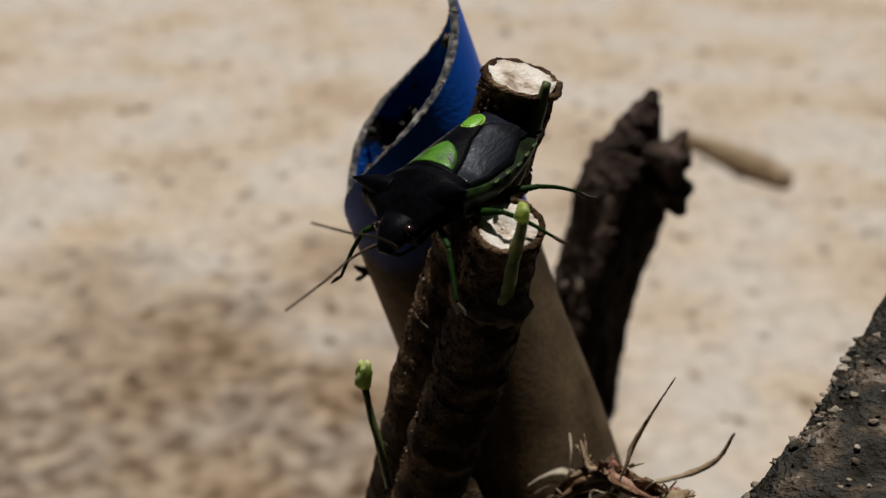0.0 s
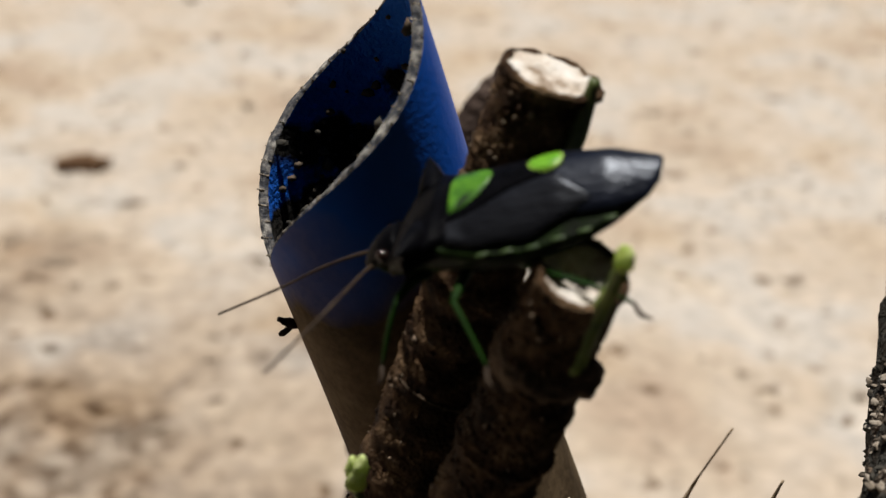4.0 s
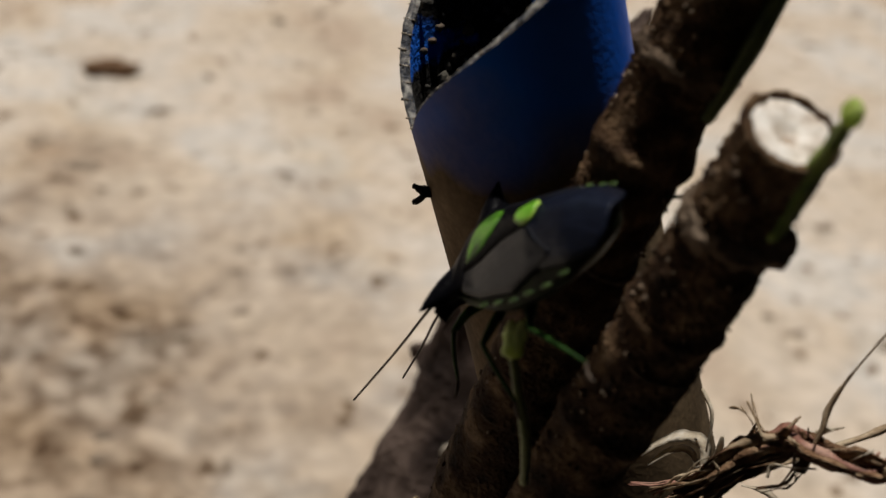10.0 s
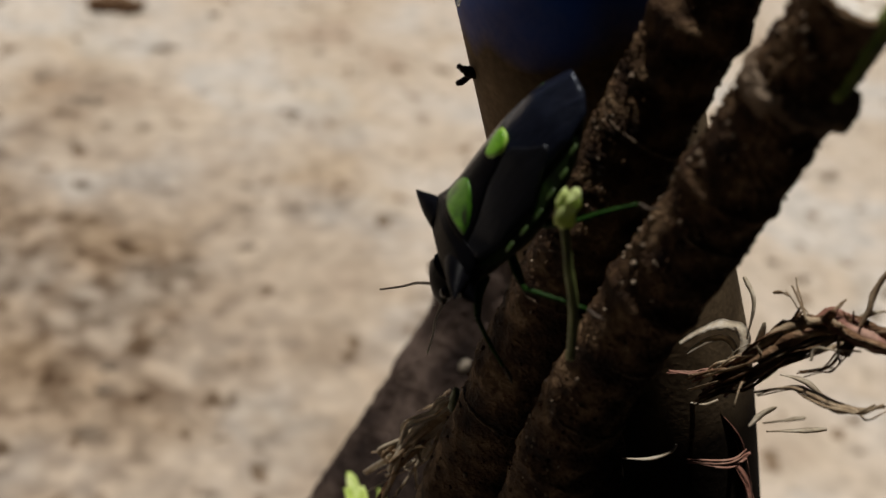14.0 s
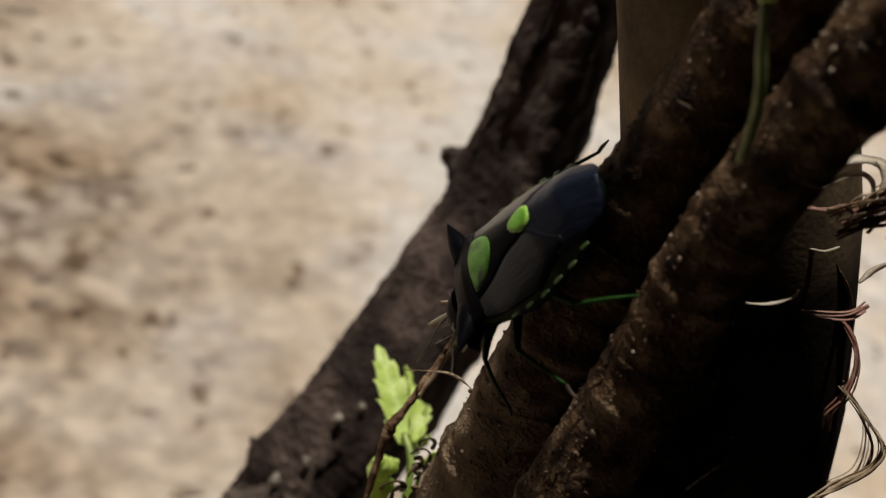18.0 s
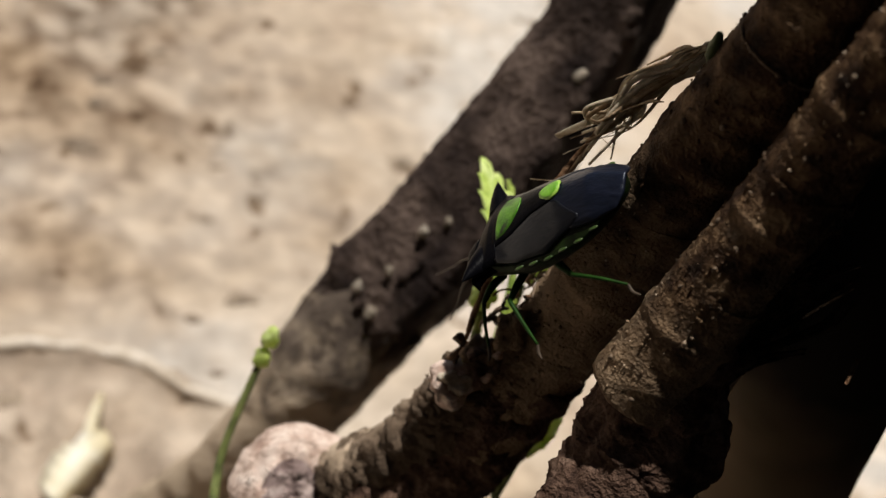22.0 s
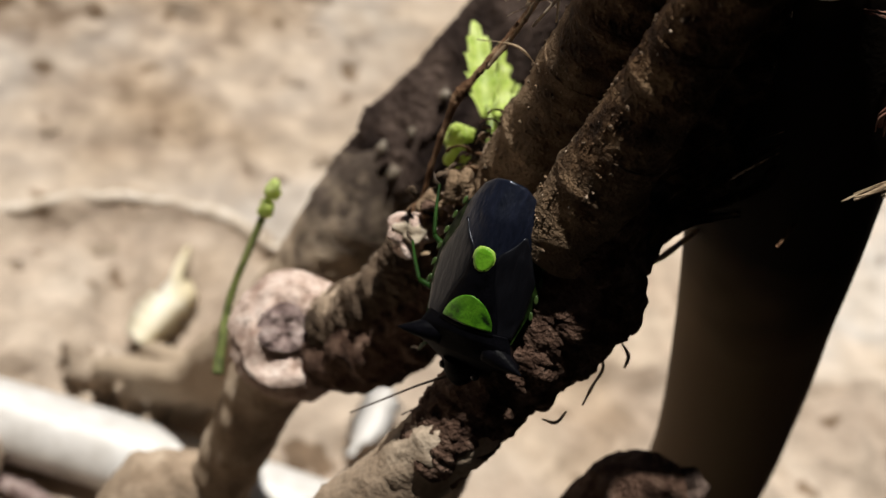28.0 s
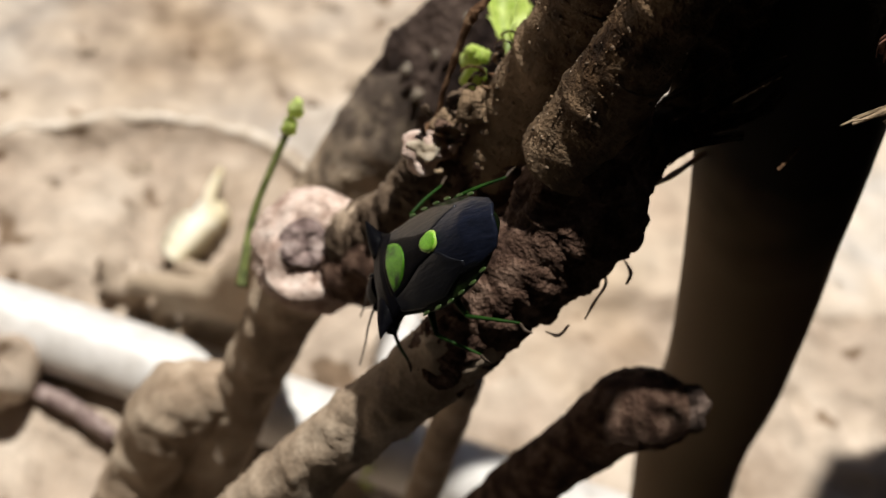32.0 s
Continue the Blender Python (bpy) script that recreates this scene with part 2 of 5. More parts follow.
PIPE_EDGE = material("scuffed_plastic_edge", [(0.012, 0.012, 0.014), (0.05, 0.055, 0.07), (0.20, 0.19, 0.18), (0.48, 0.46, 0.42)], 1100, 5, 0.85, 0.8, 0.0003)
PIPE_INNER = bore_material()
WHITE_PIPE = material("white_plastic", [(0.46, 0.44, 0.41), (0.56, 0.54, 0.515), (0.60, 0.59, 0.57)], 30, 5, 0.45, 0.08, 0.0003)
# lower stems paler: the stronger light near the ground is painted into the bark
BARK = paled_below(material("brown_bark", [(0.013, 0.006, 0.003), (0.040, 0.0205, 0.0098), (0.088, 0.051, 0.026), (0.20, 0.130, 0.074)], 330, 8, 0.75, 0.9, 0.0007, fine=2300, stretch=(1, 1, 1.15), spec=0.12), 150, 24, 0.85)
BARK_RED = material("reddish_callus_bark", [(0.038, 0.021, 0.015), (0.092, 0.054, 0.038), (0.20, 0.130, 0.096)], 420, 9, 0.9, 0.9, 0.0008, fine=2000, spec=0.12)
BARK_PALE = material("pale_brown_bark", [(0.22, 0.162, 0.112), (0.36, 0.278, 0.202), (0.49, 0.40, 0.305)], 130, 8, 0.85, 0.35, 0.0006, fine=1500, spec=0.12)
CALLUS = material("pinkish_callus", [(0.30, 0.205, 0.165), (0.55, 0.425, 0.36), (0.68, 0.57, 0.505)], 420, 8, 0.9, 0.7, 0.0006, fine=2200, spec=0.12)
STUB_HOLLOW = material("dull_purple_brown_pith", [(0.13, 0.088, 0.08), (0.27, 0.20, 0.185), (0.46, 0.37, 0.34)], 520, 7, 0.9, 0.9, 0.0008, fine=2200, spec=0.12)
DARK_WOOD = paled_below(material("weathered_dark_wood", [(0.014, 0.009, 0.008), (0.048, 0.033, 0.027), (0.125, 0.090, 0.074)], 150, 10, 0.85, 1.0, 0.0012, fine=1300, stretch=(1, 1, 0.35), spec=0.12), 88, 26, 0.3)
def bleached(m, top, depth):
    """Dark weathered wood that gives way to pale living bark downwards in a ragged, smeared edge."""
    m = paled_below(m, top, depth, 1.0)
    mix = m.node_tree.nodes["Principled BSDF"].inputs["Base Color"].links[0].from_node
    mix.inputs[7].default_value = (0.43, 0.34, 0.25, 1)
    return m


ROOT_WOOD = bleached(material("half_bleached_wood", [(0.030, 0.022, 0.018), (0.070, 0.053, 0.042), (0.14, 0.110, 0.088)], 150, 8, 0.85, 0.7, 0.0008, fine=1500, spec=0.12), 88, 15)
BARK_MID = material("mid_brown_bark", [(0.055, 0.038, 0.026), (0.135, 0.096, 0.066), (0.26, 0.197, 0.143)], 160, 8, 0.85, 0.7, 0.0008, fine=1500, spec=0.12)
HUSK = material("black_brown_husk", [(0.012, 0.008, 0.005), (0.040, 0.025, 0.015), (0.095, 0.060, 0.036)], 500, 8, 0.95, 1.0, 0.0008, fine=2500, spec=0.12)
PITH = material("cut_pith", [(0.26, 0.185, 0.125), (0.56, 0.485, 0.41), (0.70, 0.645, 0.58), (0.75, 0.71, 0.66)], 480, 6, 0.85, 0.6, 0.0003, fine=3000)
SPROUT = material("green_sprout", [(0.07, 0.12, 0.015), (0.15, 0.21, 0.03), (0.28, 0.36, 0.07)], 420, 4, 0.45, 0.2, 0.0001)
SPROUT_DULL = material("dull_green_sprout", [(0.07, 0.085, 0.025), (0.13, 0.155, 0.045), (0.22, 0.25, 0.085)], 420, 4, 0.55, 0.3, 0.0001)
OLIVE = material("olive_shoot", [(0.035, 0.05, 0.012), (0.08, 0.105, 0.026)], 500, 4, 0.5, 0.2, 0.0001)
LEAF = leafy(material("young_leaf", [(0.42, 0.56, 0.10), (0.60, 0.72, 0.20), (0.74, 0.82, 0.40)], 380, 4, 0.5, 0.3, 0.0002))
STRAW = leafy(material("dry_fibre", [(0.24, 0.16, 0.09), (0.40, 0.29, 0.18), (0.55, 0.44, 0.30)], 350, 6, 0.8, 0.5, 0.0002, stretch=(1, 1, 3)), 0.3)
STRAW_BROWN = material("brown_dry_root", [(0.07, 0.035, 0.018), (0.16, 0.09, 0.05), (0.30, 0.20, 0.12)], 500, 7, 0.8, 0.8, 0.0003, spec=0.12)
STRAW_PALE = leafy(material("pale_husk", [(0.40, 0.32, 0.22), (0.58, 0.50, 0.38), (0.70, 0.63, 0.52)], 400, 5, 0.7, 0.4, 0.0002), 0.4)
STRAW_RED = material("reddish_husk", [(0.13, 0.05, 0.032), (0.23, 0.10, 0.068), (0.33, 0.19, 0.135)], 400, 5, 0.7, 0.4, 0.0002)
DRY_LEAF = leafy(material("pale_yellow_dry_leaf", [(0.70, 0.60, 0.38), (0.83, 0.77, 0.60), (0.87, 0.84, 0.74)], 120, 5, 0.7, 0.3, 0.0003), 0.25)
CONCRETE = material("broken_concrete", [(0.010, 0.009, 0.007), (0.036, 0.029, 0.022), (0.056, 0.055, 0.049), (0.115, 0.086, 0.062), (0.32, 0.27, 0.215)], 230, 8, 0.92, 1.0, 0.0022, fine=1500, spec=0.12)
GRAVEL_PALE = material("pale_gravel", [(0.12, 0.095, 0.07), (0.24, 0.20, 0.155), (0.42, 0.37, 0.31)], 260, 5, 0.9, 0.6, 0.0005, spec=0.2)
GRAVEL_DARK = material("dark_gravel", [(0.02, 0.02, 0.02), (0.06, 0.055, 0.045), (0.12, 0.085, 0.06)], 260, 5, 0.9, 0.6, 0.0005, spec=0.2)
PEBBLE = material("dark_crumb", [(0.12, 0.088, 0.062), (0.20, 0.152, 0.110), (0.30, 0.24, 0.175)], 220, 5, 0.95, 0.5, 0.0006)
BLOCKER = material("dark_blocker", [(0.03, 0.027, 0.024), (0.045, 0.04, 0.035)], 5, 6, 0.95, 0.3, 0.003)
SHELL = material("black_cuticle", [(0.0015, 0.0015, 0.002), (0.0035, 0.0035, 0.005)], 900, 4, 0.40, 0.3, 0.00014, fine=4200, spec=0.03)
FOREWING = material("glossy_black_forewing", [(0.003, 0.003, 0.004), (0.006, 0.006, 0.008)], 420, 4, 0.325, 0.34, 0.0002, fine=1700, stretch=(0.4, 1.5, 1), ior=1.47)
WING = material("dark_membrane", [(0.003, 0.004, 0.008), (0.008, 0.010, 0.020)], 420, 4, 0.34, 0.36, 0.0002, fine=1700, stretch=(0.55, 1.5, 1), ior=1.42)
for gloss in (FOREWING, WING):
    gloss.node_tree.nodes["Principled BSDF"].inputs["Specular Tint"].default_value = (0.80, 0.87, 1.0, 1)
GREEN = material("bright_green_mark", [(0.10, 0.30, 0.012), (0.17, 0.42, 0.025)], 800, 4, 0.35, 0.35, 0.0001, fine=4500)
SPOT_RIM = material("pale_green_rim", [(0.22, 0.42, 0.05), (0.36, 0.55, 0.10)], 800, 4, 0.4, 0.3, 0.0001, fine=4500)
GREEN_DEEP = material("deep_green_mark", [(0.004, 0.012, 0.002), (0.04, 0.14, 0.005), (0.07, 0.21, 0.009), (0.08, 0.22, 0.01)], 700, 4, 0.4, 0.4, 0.0001, fine=4500)
GREEN_DARK = material("dull_green_cuticle", [(0.002, 0.003, 0.001), (0.005, 0.011, 0.002), (0.016, 0.034, 0.006)], 600, 4, 0.45, 0.35, 0.0001, fine=3500, spec=0.15)
GREEN_PALE = material("dull_pale_green_mark", [(0.014, 0.036, 0.006), (0.06, 0.10, 0.025)], 800, 4, 0.45, 0.3, 0.0001, fine=3500)
LEG = material("green_leg", [(0.006, 0.020, 0.003), (0.016, 0.052, 0.007)], 500, 3, 0.5, 0.2, 0.0001, spec=0.08)
EYE = material("dark_eye", [(0.012, 0.006, 0.005), (0.02, 0.01, 0.008)], 900, 2, 0.15, 0.1, 0.0001)
FEELER = material("brown_feeler", [(0.03, 0.02, 0.014), (0.07, 0.05, 0.035)], 900, 2, 0.5, 0.1, 0.0001, spec=0.15)


# ---- mesh helpers ----
def part(name, bm, mat, parent=None, label="", smooth=True):
    """Links a bmesh as one mesh object under a thing or a part."""
    me = bpy.data.meshes.new(name)
    bmesh.ops.recalc_face_normals(bm, faces=bm.faces)
    bm.to_mesh(me)
    bm.free()
    me.materials.append(mat)
    if smooth:
        for p in me.polygons:
            p.use_smooth = True
    ob = new(name, me)
    if parent is not None:
        ob.parent = parent
    if label:
        tagged(ob, label)
    return ob


def spline(points, steps):
    """A smooth line through points of any dimension."""
    p = [np.array(q, float) for q in points]
    p = [2 * p[0] - p[1]] + p + [2 * p[-1] - p[-2]]
    out = []
    for i in range(1, len(p) - 2):
        for k in range(steps):
            s = k / steps
            a, b, c, d = p[i - 1], p[i], p[i + 1], p[i + 2]
            out.append(0.5 * (2 * b + (c - a) * s + (2 * a - 5 * b + 4 * c - d) * s * s + (3 * b - a - 3 * c + d) * s ** 3))
    out.append(p[-2])
    return np.array(out)


def frames(line):
    """Two axes across a line at each of its points, without twist."""
    tan = np.gradient(line, axis=0)
    tan /= np.linalg.norm(tan, axis=1)[:, None]
    side = np.cross(tan[0], (0.31, 0.17, 0.93))
    if np.linalg.norm(side) < 0.2:
        side = np.cross(tan[0], (1, 0, 0))
    out = []
    for t in tan:
        side = side - t * (side @ t)
        side /= np.linalg.norm(side)
        out.append((side.copy(), np.cross(t, side)))
    return out


def rough_noise(v, seed, size):
    return noise.fractal(Vector(v) / size + Vector((seed * 7.3, seed * 1.7, seed * 3.1)), 0.8, 2.0, 4)


def tube(points, steps=10, seg=24, rough=0.0, size=4.0, seed=0, grooves=0.0, caps=(True, True), rings=None, bm=None, flat=1.0, face=None):
    """A knobbly tube along rows of (x, y, z, radius) in plan units; face turns it into a hewn, four-sided one."""
    bm = bm or bmesh.new()
    s = spline(points, steps)
    line, rad = s[:, :3], np.maximum(s[:, 3], 0.02)
    axes = frames(line)
    loops = []
    for i, (c, r, (u, v)) in enumerate(zip(line, rad, axes)):
        loop = []
        if face is not None:
            n = np.cross(u, v)
            side_a = np.array(face) - n * np.dot(face, n)
            side_a = side_a / np.linalg.norm(side_a)
            side_b = np.cross(n, side_a)
        for j in range(seg):
            a = 2 * math.pi * j / seg
            d = u * math.cos(a) + v * math.sin(a) * flat
            k = r
            if face is not None:
                k = r * 0.88 / (abs(np.dot(d, side_a)) ** 6 + abs(np.dot(d, side_b)) ** 6) ** (1 / 6)
            if rough:
                k += rough * rough_noise(c + d * r, seed, size) + 0.4 * rough * rough_noise(c + d * r, seed + 5, size * 0.22)
            if grooves:
                k += grooves * math.sin(a * 9 + 0.08 * i + seed) * (0.6 + 0.4 * math.sin(i * 0.21))
            if rings:
                for pos, height, width in rings:
                    k += height * math.exp(-(((i / (len(line) - 1)) - pos) / width) ** 2)
            p = c + d * k
            loop.append(bm.verts.new(at(*p)))
        loops.append(loop)
    for a, b in zip(loops, loops[1:]):
        for j in range(seg):
            bm.faces.new((a[j], a[(j + 1) % seg], b[(j + 1) % seg], b[j]))
    for cap, loop, c in ((caps[0], loops[0], line[0]), (caps[1], loops[-1], line[-1])):
        if cap:
            mid = bm.verts.new(at(*c))
            for j in range(seg):
                bm.faces.new((loop[j], loop[(j + 1) % seg], mid))
    return bm


def disc(centre, normal, radius, seg=28, rings=5, rough=0.1, seed=0, dome=0.0, hollow=0.0, bm=None):
    """A worn round face: rings of vertices with relief, in plan units, with a rim that turns back."""
    bm = bm or bmesh.new()
    n = np.array(normal, float)
    n /= np.linalg.norm(n)
    u = np.cross(n, (0.2, 0.9, 0.3))
    u /= np.linalg.norm(u)
    v = np.cross(n, u)
    c = np.array(centre, float)
    mid = bm.verts.new(at(*(c + n * (dome - hollow))))
    last = None
    for k in range(1, rings + 2):
        f = min(k, rings) / rings
        loop = []
        for j in range(seg):
            a = 2 * math.pi * j / seg
            p = c + (u * math.cos(a) + v * math.sin(a)) * radius * f * (1 + 0.06 * math.sin(3 * a + seed))
            h = dome * (1 - f * f) - hollow * math.exp(-(f / 0.28) ** 2) + rough * rough_noise(p, seed, radius * 0.35)
            if k > rings:
                h -= radius * 0.3
            loop.append(bm.verts.new(at(*(p + n * h))))
        for j in range(seg):
            if last:
                bm.faces.new((last[j], last[(j + 1) % seg], loop[(j + 1) % seg], loop[j]))
            else:
                bm.faces.new((loop[j], loop[(j + 1) % seg], mid))
        last = loop
    return bm


def dots(points, count, size, seed):
    """Small raised warts scattered over a tube given as for tube(), mostly on its left."""
    bm = bmesh.new()
    rnd = random.Random(seed)
    s = spline(points, 24)
    axes = frames(s[:, :3])
    for k in range(count):
        i = rnd.randrange(1, len(s) - 1)
        u, v = axes[i]
        for attempt in range(4):
            a = rnd.uniform(0, 2 * math.pi)
            d = u * math.cos(a) + v * math.sin(a)
            if d[0] < -0.45:
                break
        p = s[i, :3] + d * (s[i, 3] + 0.05)
        r = size * rnd.uniform(0.5, 1.7)
        lump(p, (r, r, r * rnd.uniform(0.9, 1.8)), 0.6, k, bm, 1)
    return bm


def ribbon(points, width, thick=0.12, steps=8, turn=0.0, bm=None, jag=0.0, seed=0):
    """A thin strip with thickness along plan points, twisting by turn radians."""
    bm = bm or bmesh.new()
    s = spline(points, steps)
    axes = frames(s[:, :3])
    loops = []
    for i, (c, (u, v)) in enumerate(zip(s[:, :3], axes)):
        f = i / (len(s) - 1)
        a = turn * f
        w = u * math.cos(a) + v * math.sin(a)
        h = u * -math.sin(a) + v * math.cos(a)
        k = width * (0.35 + 0.65 * math.sin(math.pi * (0.12 + 0.82 * f))) * (1 + jag * rough_noise(c, seed, 1.2))
        loops.append([bm.verts.new(at(*(c + w * x * k + h * y * thick))) for x, y in ((-1, 0), (0, 1), (1, 0), (0, -0.6))])
    for a, b in zip(loops, loops[1:]):
        for j in range(4):
            bm.faces.new((a[j], a[(j + 1) % 4], b[(j + 1) % 4], b[j]))
    for loop in (loops[0], loops[-1]):
        bm.faces.new(loop)
    return bm


def lump(centre, size, rough=0.3, seed=0, bm=None, sub=2):
    """A rough pebble-like clod, in plan units."""
    bm = bm or bmesh.new()
    made = bmesh.ops.create_icosphere(bm, subdivisions=sub, radius=1.0)["verts"]
    for v in made:
        d = v.co.copy()
        k = 1 + rough * noise.noise(d * 1.3 + Vector((seed * 3.7, seed, seed * 1.3)))
        v.co = at(*(centre[i] + d[i] * size[i] * k for i in range(3)))
    return bm


# ---- ground ----
def crust_edge(x):
    """Where the smooth crust breaks off towards the shrub, in metres."""
    return float(np.interp(x, (-0.5, -0.168, -0.092, -0.064, -0.048, -0.028, -0.011, 0.003, 0.05, 0.5), (0.15, 0.165, 0.162, 0.169, 0.172, 0.167, 0.157, 0.146, 0.115, 0.08)))


def soil_height(x, y):
    """Height of the soil: loose and pitted towards the shrub, a smooth crust beyond, with a lip between."""
    a, b = x - 0.06, y - 0.31
    far = math.exp(-(a * a + b * b) / 2.0)
    gap = y - crust_edge(x) - 0.003 * noise.noise(Vector((x * 60, y * 60, 2.0)))
    crust = min(1.0, max(0.0, gap / 0.005 + 0.5))
    rough = 1.0 - 0.8 * crust
    h = 0.004 * noise.fractal(Vector((x * 8, y * 8, 0.3)), 0.9, 2.0, 3)
    h += (0.0008 + 0.0048 * rough) * noise.fractal(Vector((x * 34, y * 34, 4.0)), 0.75, 2.1, 4)
    pit = noise.noise(Vector((x * 50, y * 50, 9.0)))
    h -= (0.002 + 0.012 * rough) * max(0.0, pit - 0.20)
    h += 0.0028 * crust + 0.0022 * math.exp(-(gap / 0.005) ** 2)
    return h * far - 0.004


def build_ground():
    inner = np.linspace(-0.37, 0.37, 350)
    outer = np.geomspace(0.375, 60, 44)
    axis = np.concatenate([-outer[::-1], inner, outer])
    verts, faces, loose = [], [], []
    n = len(axis)
    for b in axis:
        for a in axis:
            x, y = a + 0.06, b + 0.31
            verts.append((x, y, soil_height(x, y)))
    for i in range(n - 1):
        for j in range(n - 1):
            faces.append((i * n + j, i * n + j + 1, (i + 1) * n + j + 1, (i + 1) * n + j))
            x, y = axis[j] + 0.06, axis[i] + 0.31
            loose.append(1 if y < crust_edge(x) + 0.003 * noise.noise(Vector((x * 60, y * 60, 2.0))) else 0)
    me = bpy.data.meshes.new("ground")
    me.from_pydata(verts, [], faces)
    me.materials.append(SOIL)
    me.materials.append(SOIL_LOOSE)
    me.polygons.foreach_set("material_index", loose)
    me.polygons.foreach_set("use_smooth", [True] * len(faces))
    ground = tagged(new("ground", me), "dry pale brown bare soil with a broken crust", "soil", kind="structure")
    # worn pale lip of the crust
    rows = []
    for x in np.arange(-0.22, 0.012, 0.004):
        y = crust_edge(x) + 0.002 + 0.0012 * noise.noise(Vector((x * 120, 0.0, 5.0)))
        rows.append((x / K, y / K, (soil_height(x, y) - 0.0011) / K, (0.0017 + 0.0011 * noise.noise(Vector((x * 70, 3.0, 1.0)))) / K))
    part("crust_lip", tube(rows, 4, 12, 0.25, 2.5, 77), SOIL_LIP, ground, "worn pale lip of the soil crust")
    return ground


build_ground()


def build_crumbs():
    """Flat dark lumps added for dark spots in the crust, clods at the white pipe, and fine crumbs."""
    rnd = random.Random(5)
    clods = [(-26, 383), (-13, 361), (6, 341), (20, 408), (29, 262), (9, 252), (-3, 236), (-17, 231), (-18, 302), (-16, 210), (201, 230), (252, 296), (416, 528), (355, 476), (30, 284),
             (4, 161), (10, 180), (-1, 223), (-17, 201), (-1, 247), (55, 184), (-21, 186), (-22, 184), (-38, 112), (8, 135), (-64, 332), (-47, 336), (81, 710), (80, 673), (-109, 302),
             (-93, 270), (17, 540), (278, 464), (361, 463), (371, 607), (-55, 105), (-40, 113), (-52, 142)]
    for k, (x, y) in enumerate(clods):
        s = rnd.uniform(0.9, 1.7) * (0.75 + y / 420)
        bm = lump((x, y, soil_height(x * K, y * K) / K - 0.05 * s), (s * rnd.uniform(1.2, 2.2), s * rnd.uniform(0.8, 1.3), s * 0.30), 1.0, k, sub=3)
        tagged(part("soil_clod", bm, PEBBLE), "flat dark brown lump added for a dark spot in the crust", "soil clod", "soil clods")
    for k in range(20):
        x = rnd.uniform(-47, -16)
        y = 78 - 0.10 * (x + 30) + rnd.uniform(-5, 5)
        s = rnd.uniform(1.8, 3.6)
        bm = lump((x, y, soil_height(x * K, y * K) / K + s * 0.45), (s * rnd.uniform(0.8, 1.3), s * rnd.uniform(0.8, 1.2), s * rnd.uniform(0.9, 1.5)), 1.0, k + 80, sub=3)
        tagged(part("soil_clod", bm, SOIL_LOOSE), "brown clod in the crumbled bank behind the white pipe", "soil clod", "soil clods")
    bm = lump((-63.5, 59, 6.0), (7.5, 8.5, 10.5), 1.1, 107, sub=4)
    tagged(part("soil_clod", bm, SOIL_LOOSE), "large pale clod of soil heaped against the white pipe", "soil clod", "soil clods")
    bm = bmesh.new()
    for k in range(110):
        x, y = rnd.uniform(-150, 330), rnd.uniform(60, 560)
        s = rnd.choice((0.5, 0.7, 0.9, 1.2)) * rnd.uniform(0.6, 1.1) * (1 + y / 400)
        lump((x, y, soil_height(x * K, y * K) / K), (s * rnd.uniform(0.9, 2.2), s, s * 0.35), 0.6, k, bm, 2)
    return tagged(part("soil_crumbs", bm, PEBBLE), "small dark crumbs of soil lying on the ground", "soil crumbs", kind="stuff")


build_crumbs()


# unseen dark slabs, added only to keep sky and bounce light off the stems
def build_light_blockers():
    def slab(name, x, y, z, dx, dy, dz, label, category):
        bm = bmesh.new()
        bmesh.ops.create_cube(bm, size=1.0)
        for v in bm.verts:
            v.co = Vector((x + v.co.x * dx, y + v.co.y * dy, z + v.co.z * dz))
        bmesh.ops.bevel(bm, geom=list(bm.edges), offset=0.01, segments=2, affect="EDGES")
        return tagged(part(name, bm, BLOCKER, smooth=False), label, category, kind="structure")

    slab("blocker_south", 0, -0.32, 1.1, 5.2, 0.2, 2.24, "unseen dark slab added to block light from behind the camera", "wall")
    slab("blocker_low", -0.05, -0.15, 0.045, 0.9, 0.15, 0.10, "unseen low dark slab added to cut light bounced off the soil", "step")
    slab("ceiling", 0, -0.09, 2.25, 5.2, 0.66, 0.06, "unseen dark slab added overhead to block the sky", "ceiling")
    slab("blocker_corner", 0.45, -0.08, 1.1, 0.2, 0.28, 2.24, "unseen dark slab added to block sky light from the right", "wall")
    slab("blocker_north", 0, 5.0, 0.5, 5.2, 0.2, 1.1, "unseen dark slab added to block low sky light", "wall")
    slab("blocker_west", -1.9, 2.4, 1.45, 0.2, 5.2, 3.0, "unseen dark slab added to block low sky light", "wall")
    slab("blocker_east", 2.5, 2.4, 1.2, 0.2, 5.2, 2.5, "unseen dark slab added to block low sky light", "wall")


build_light_blockers()


# ---- blue pipe ----
PIPE_LINE = [(49.6, 6.1, -4), (40.7, 11.1, 40), (34.7, 11.9, 65), (31.0, 10.4, 85), (25.4, 8.6, 105), (19.6, 8.6, 125), (13.8, 10.6, 145), (8.4, 14.4, 165), (0.2, 15.8, 188), (-6.3, 16.2, 205), (-8.3, 16.2, 210)]


NOTCH = radians(178)      # the side on which the cut is lowest


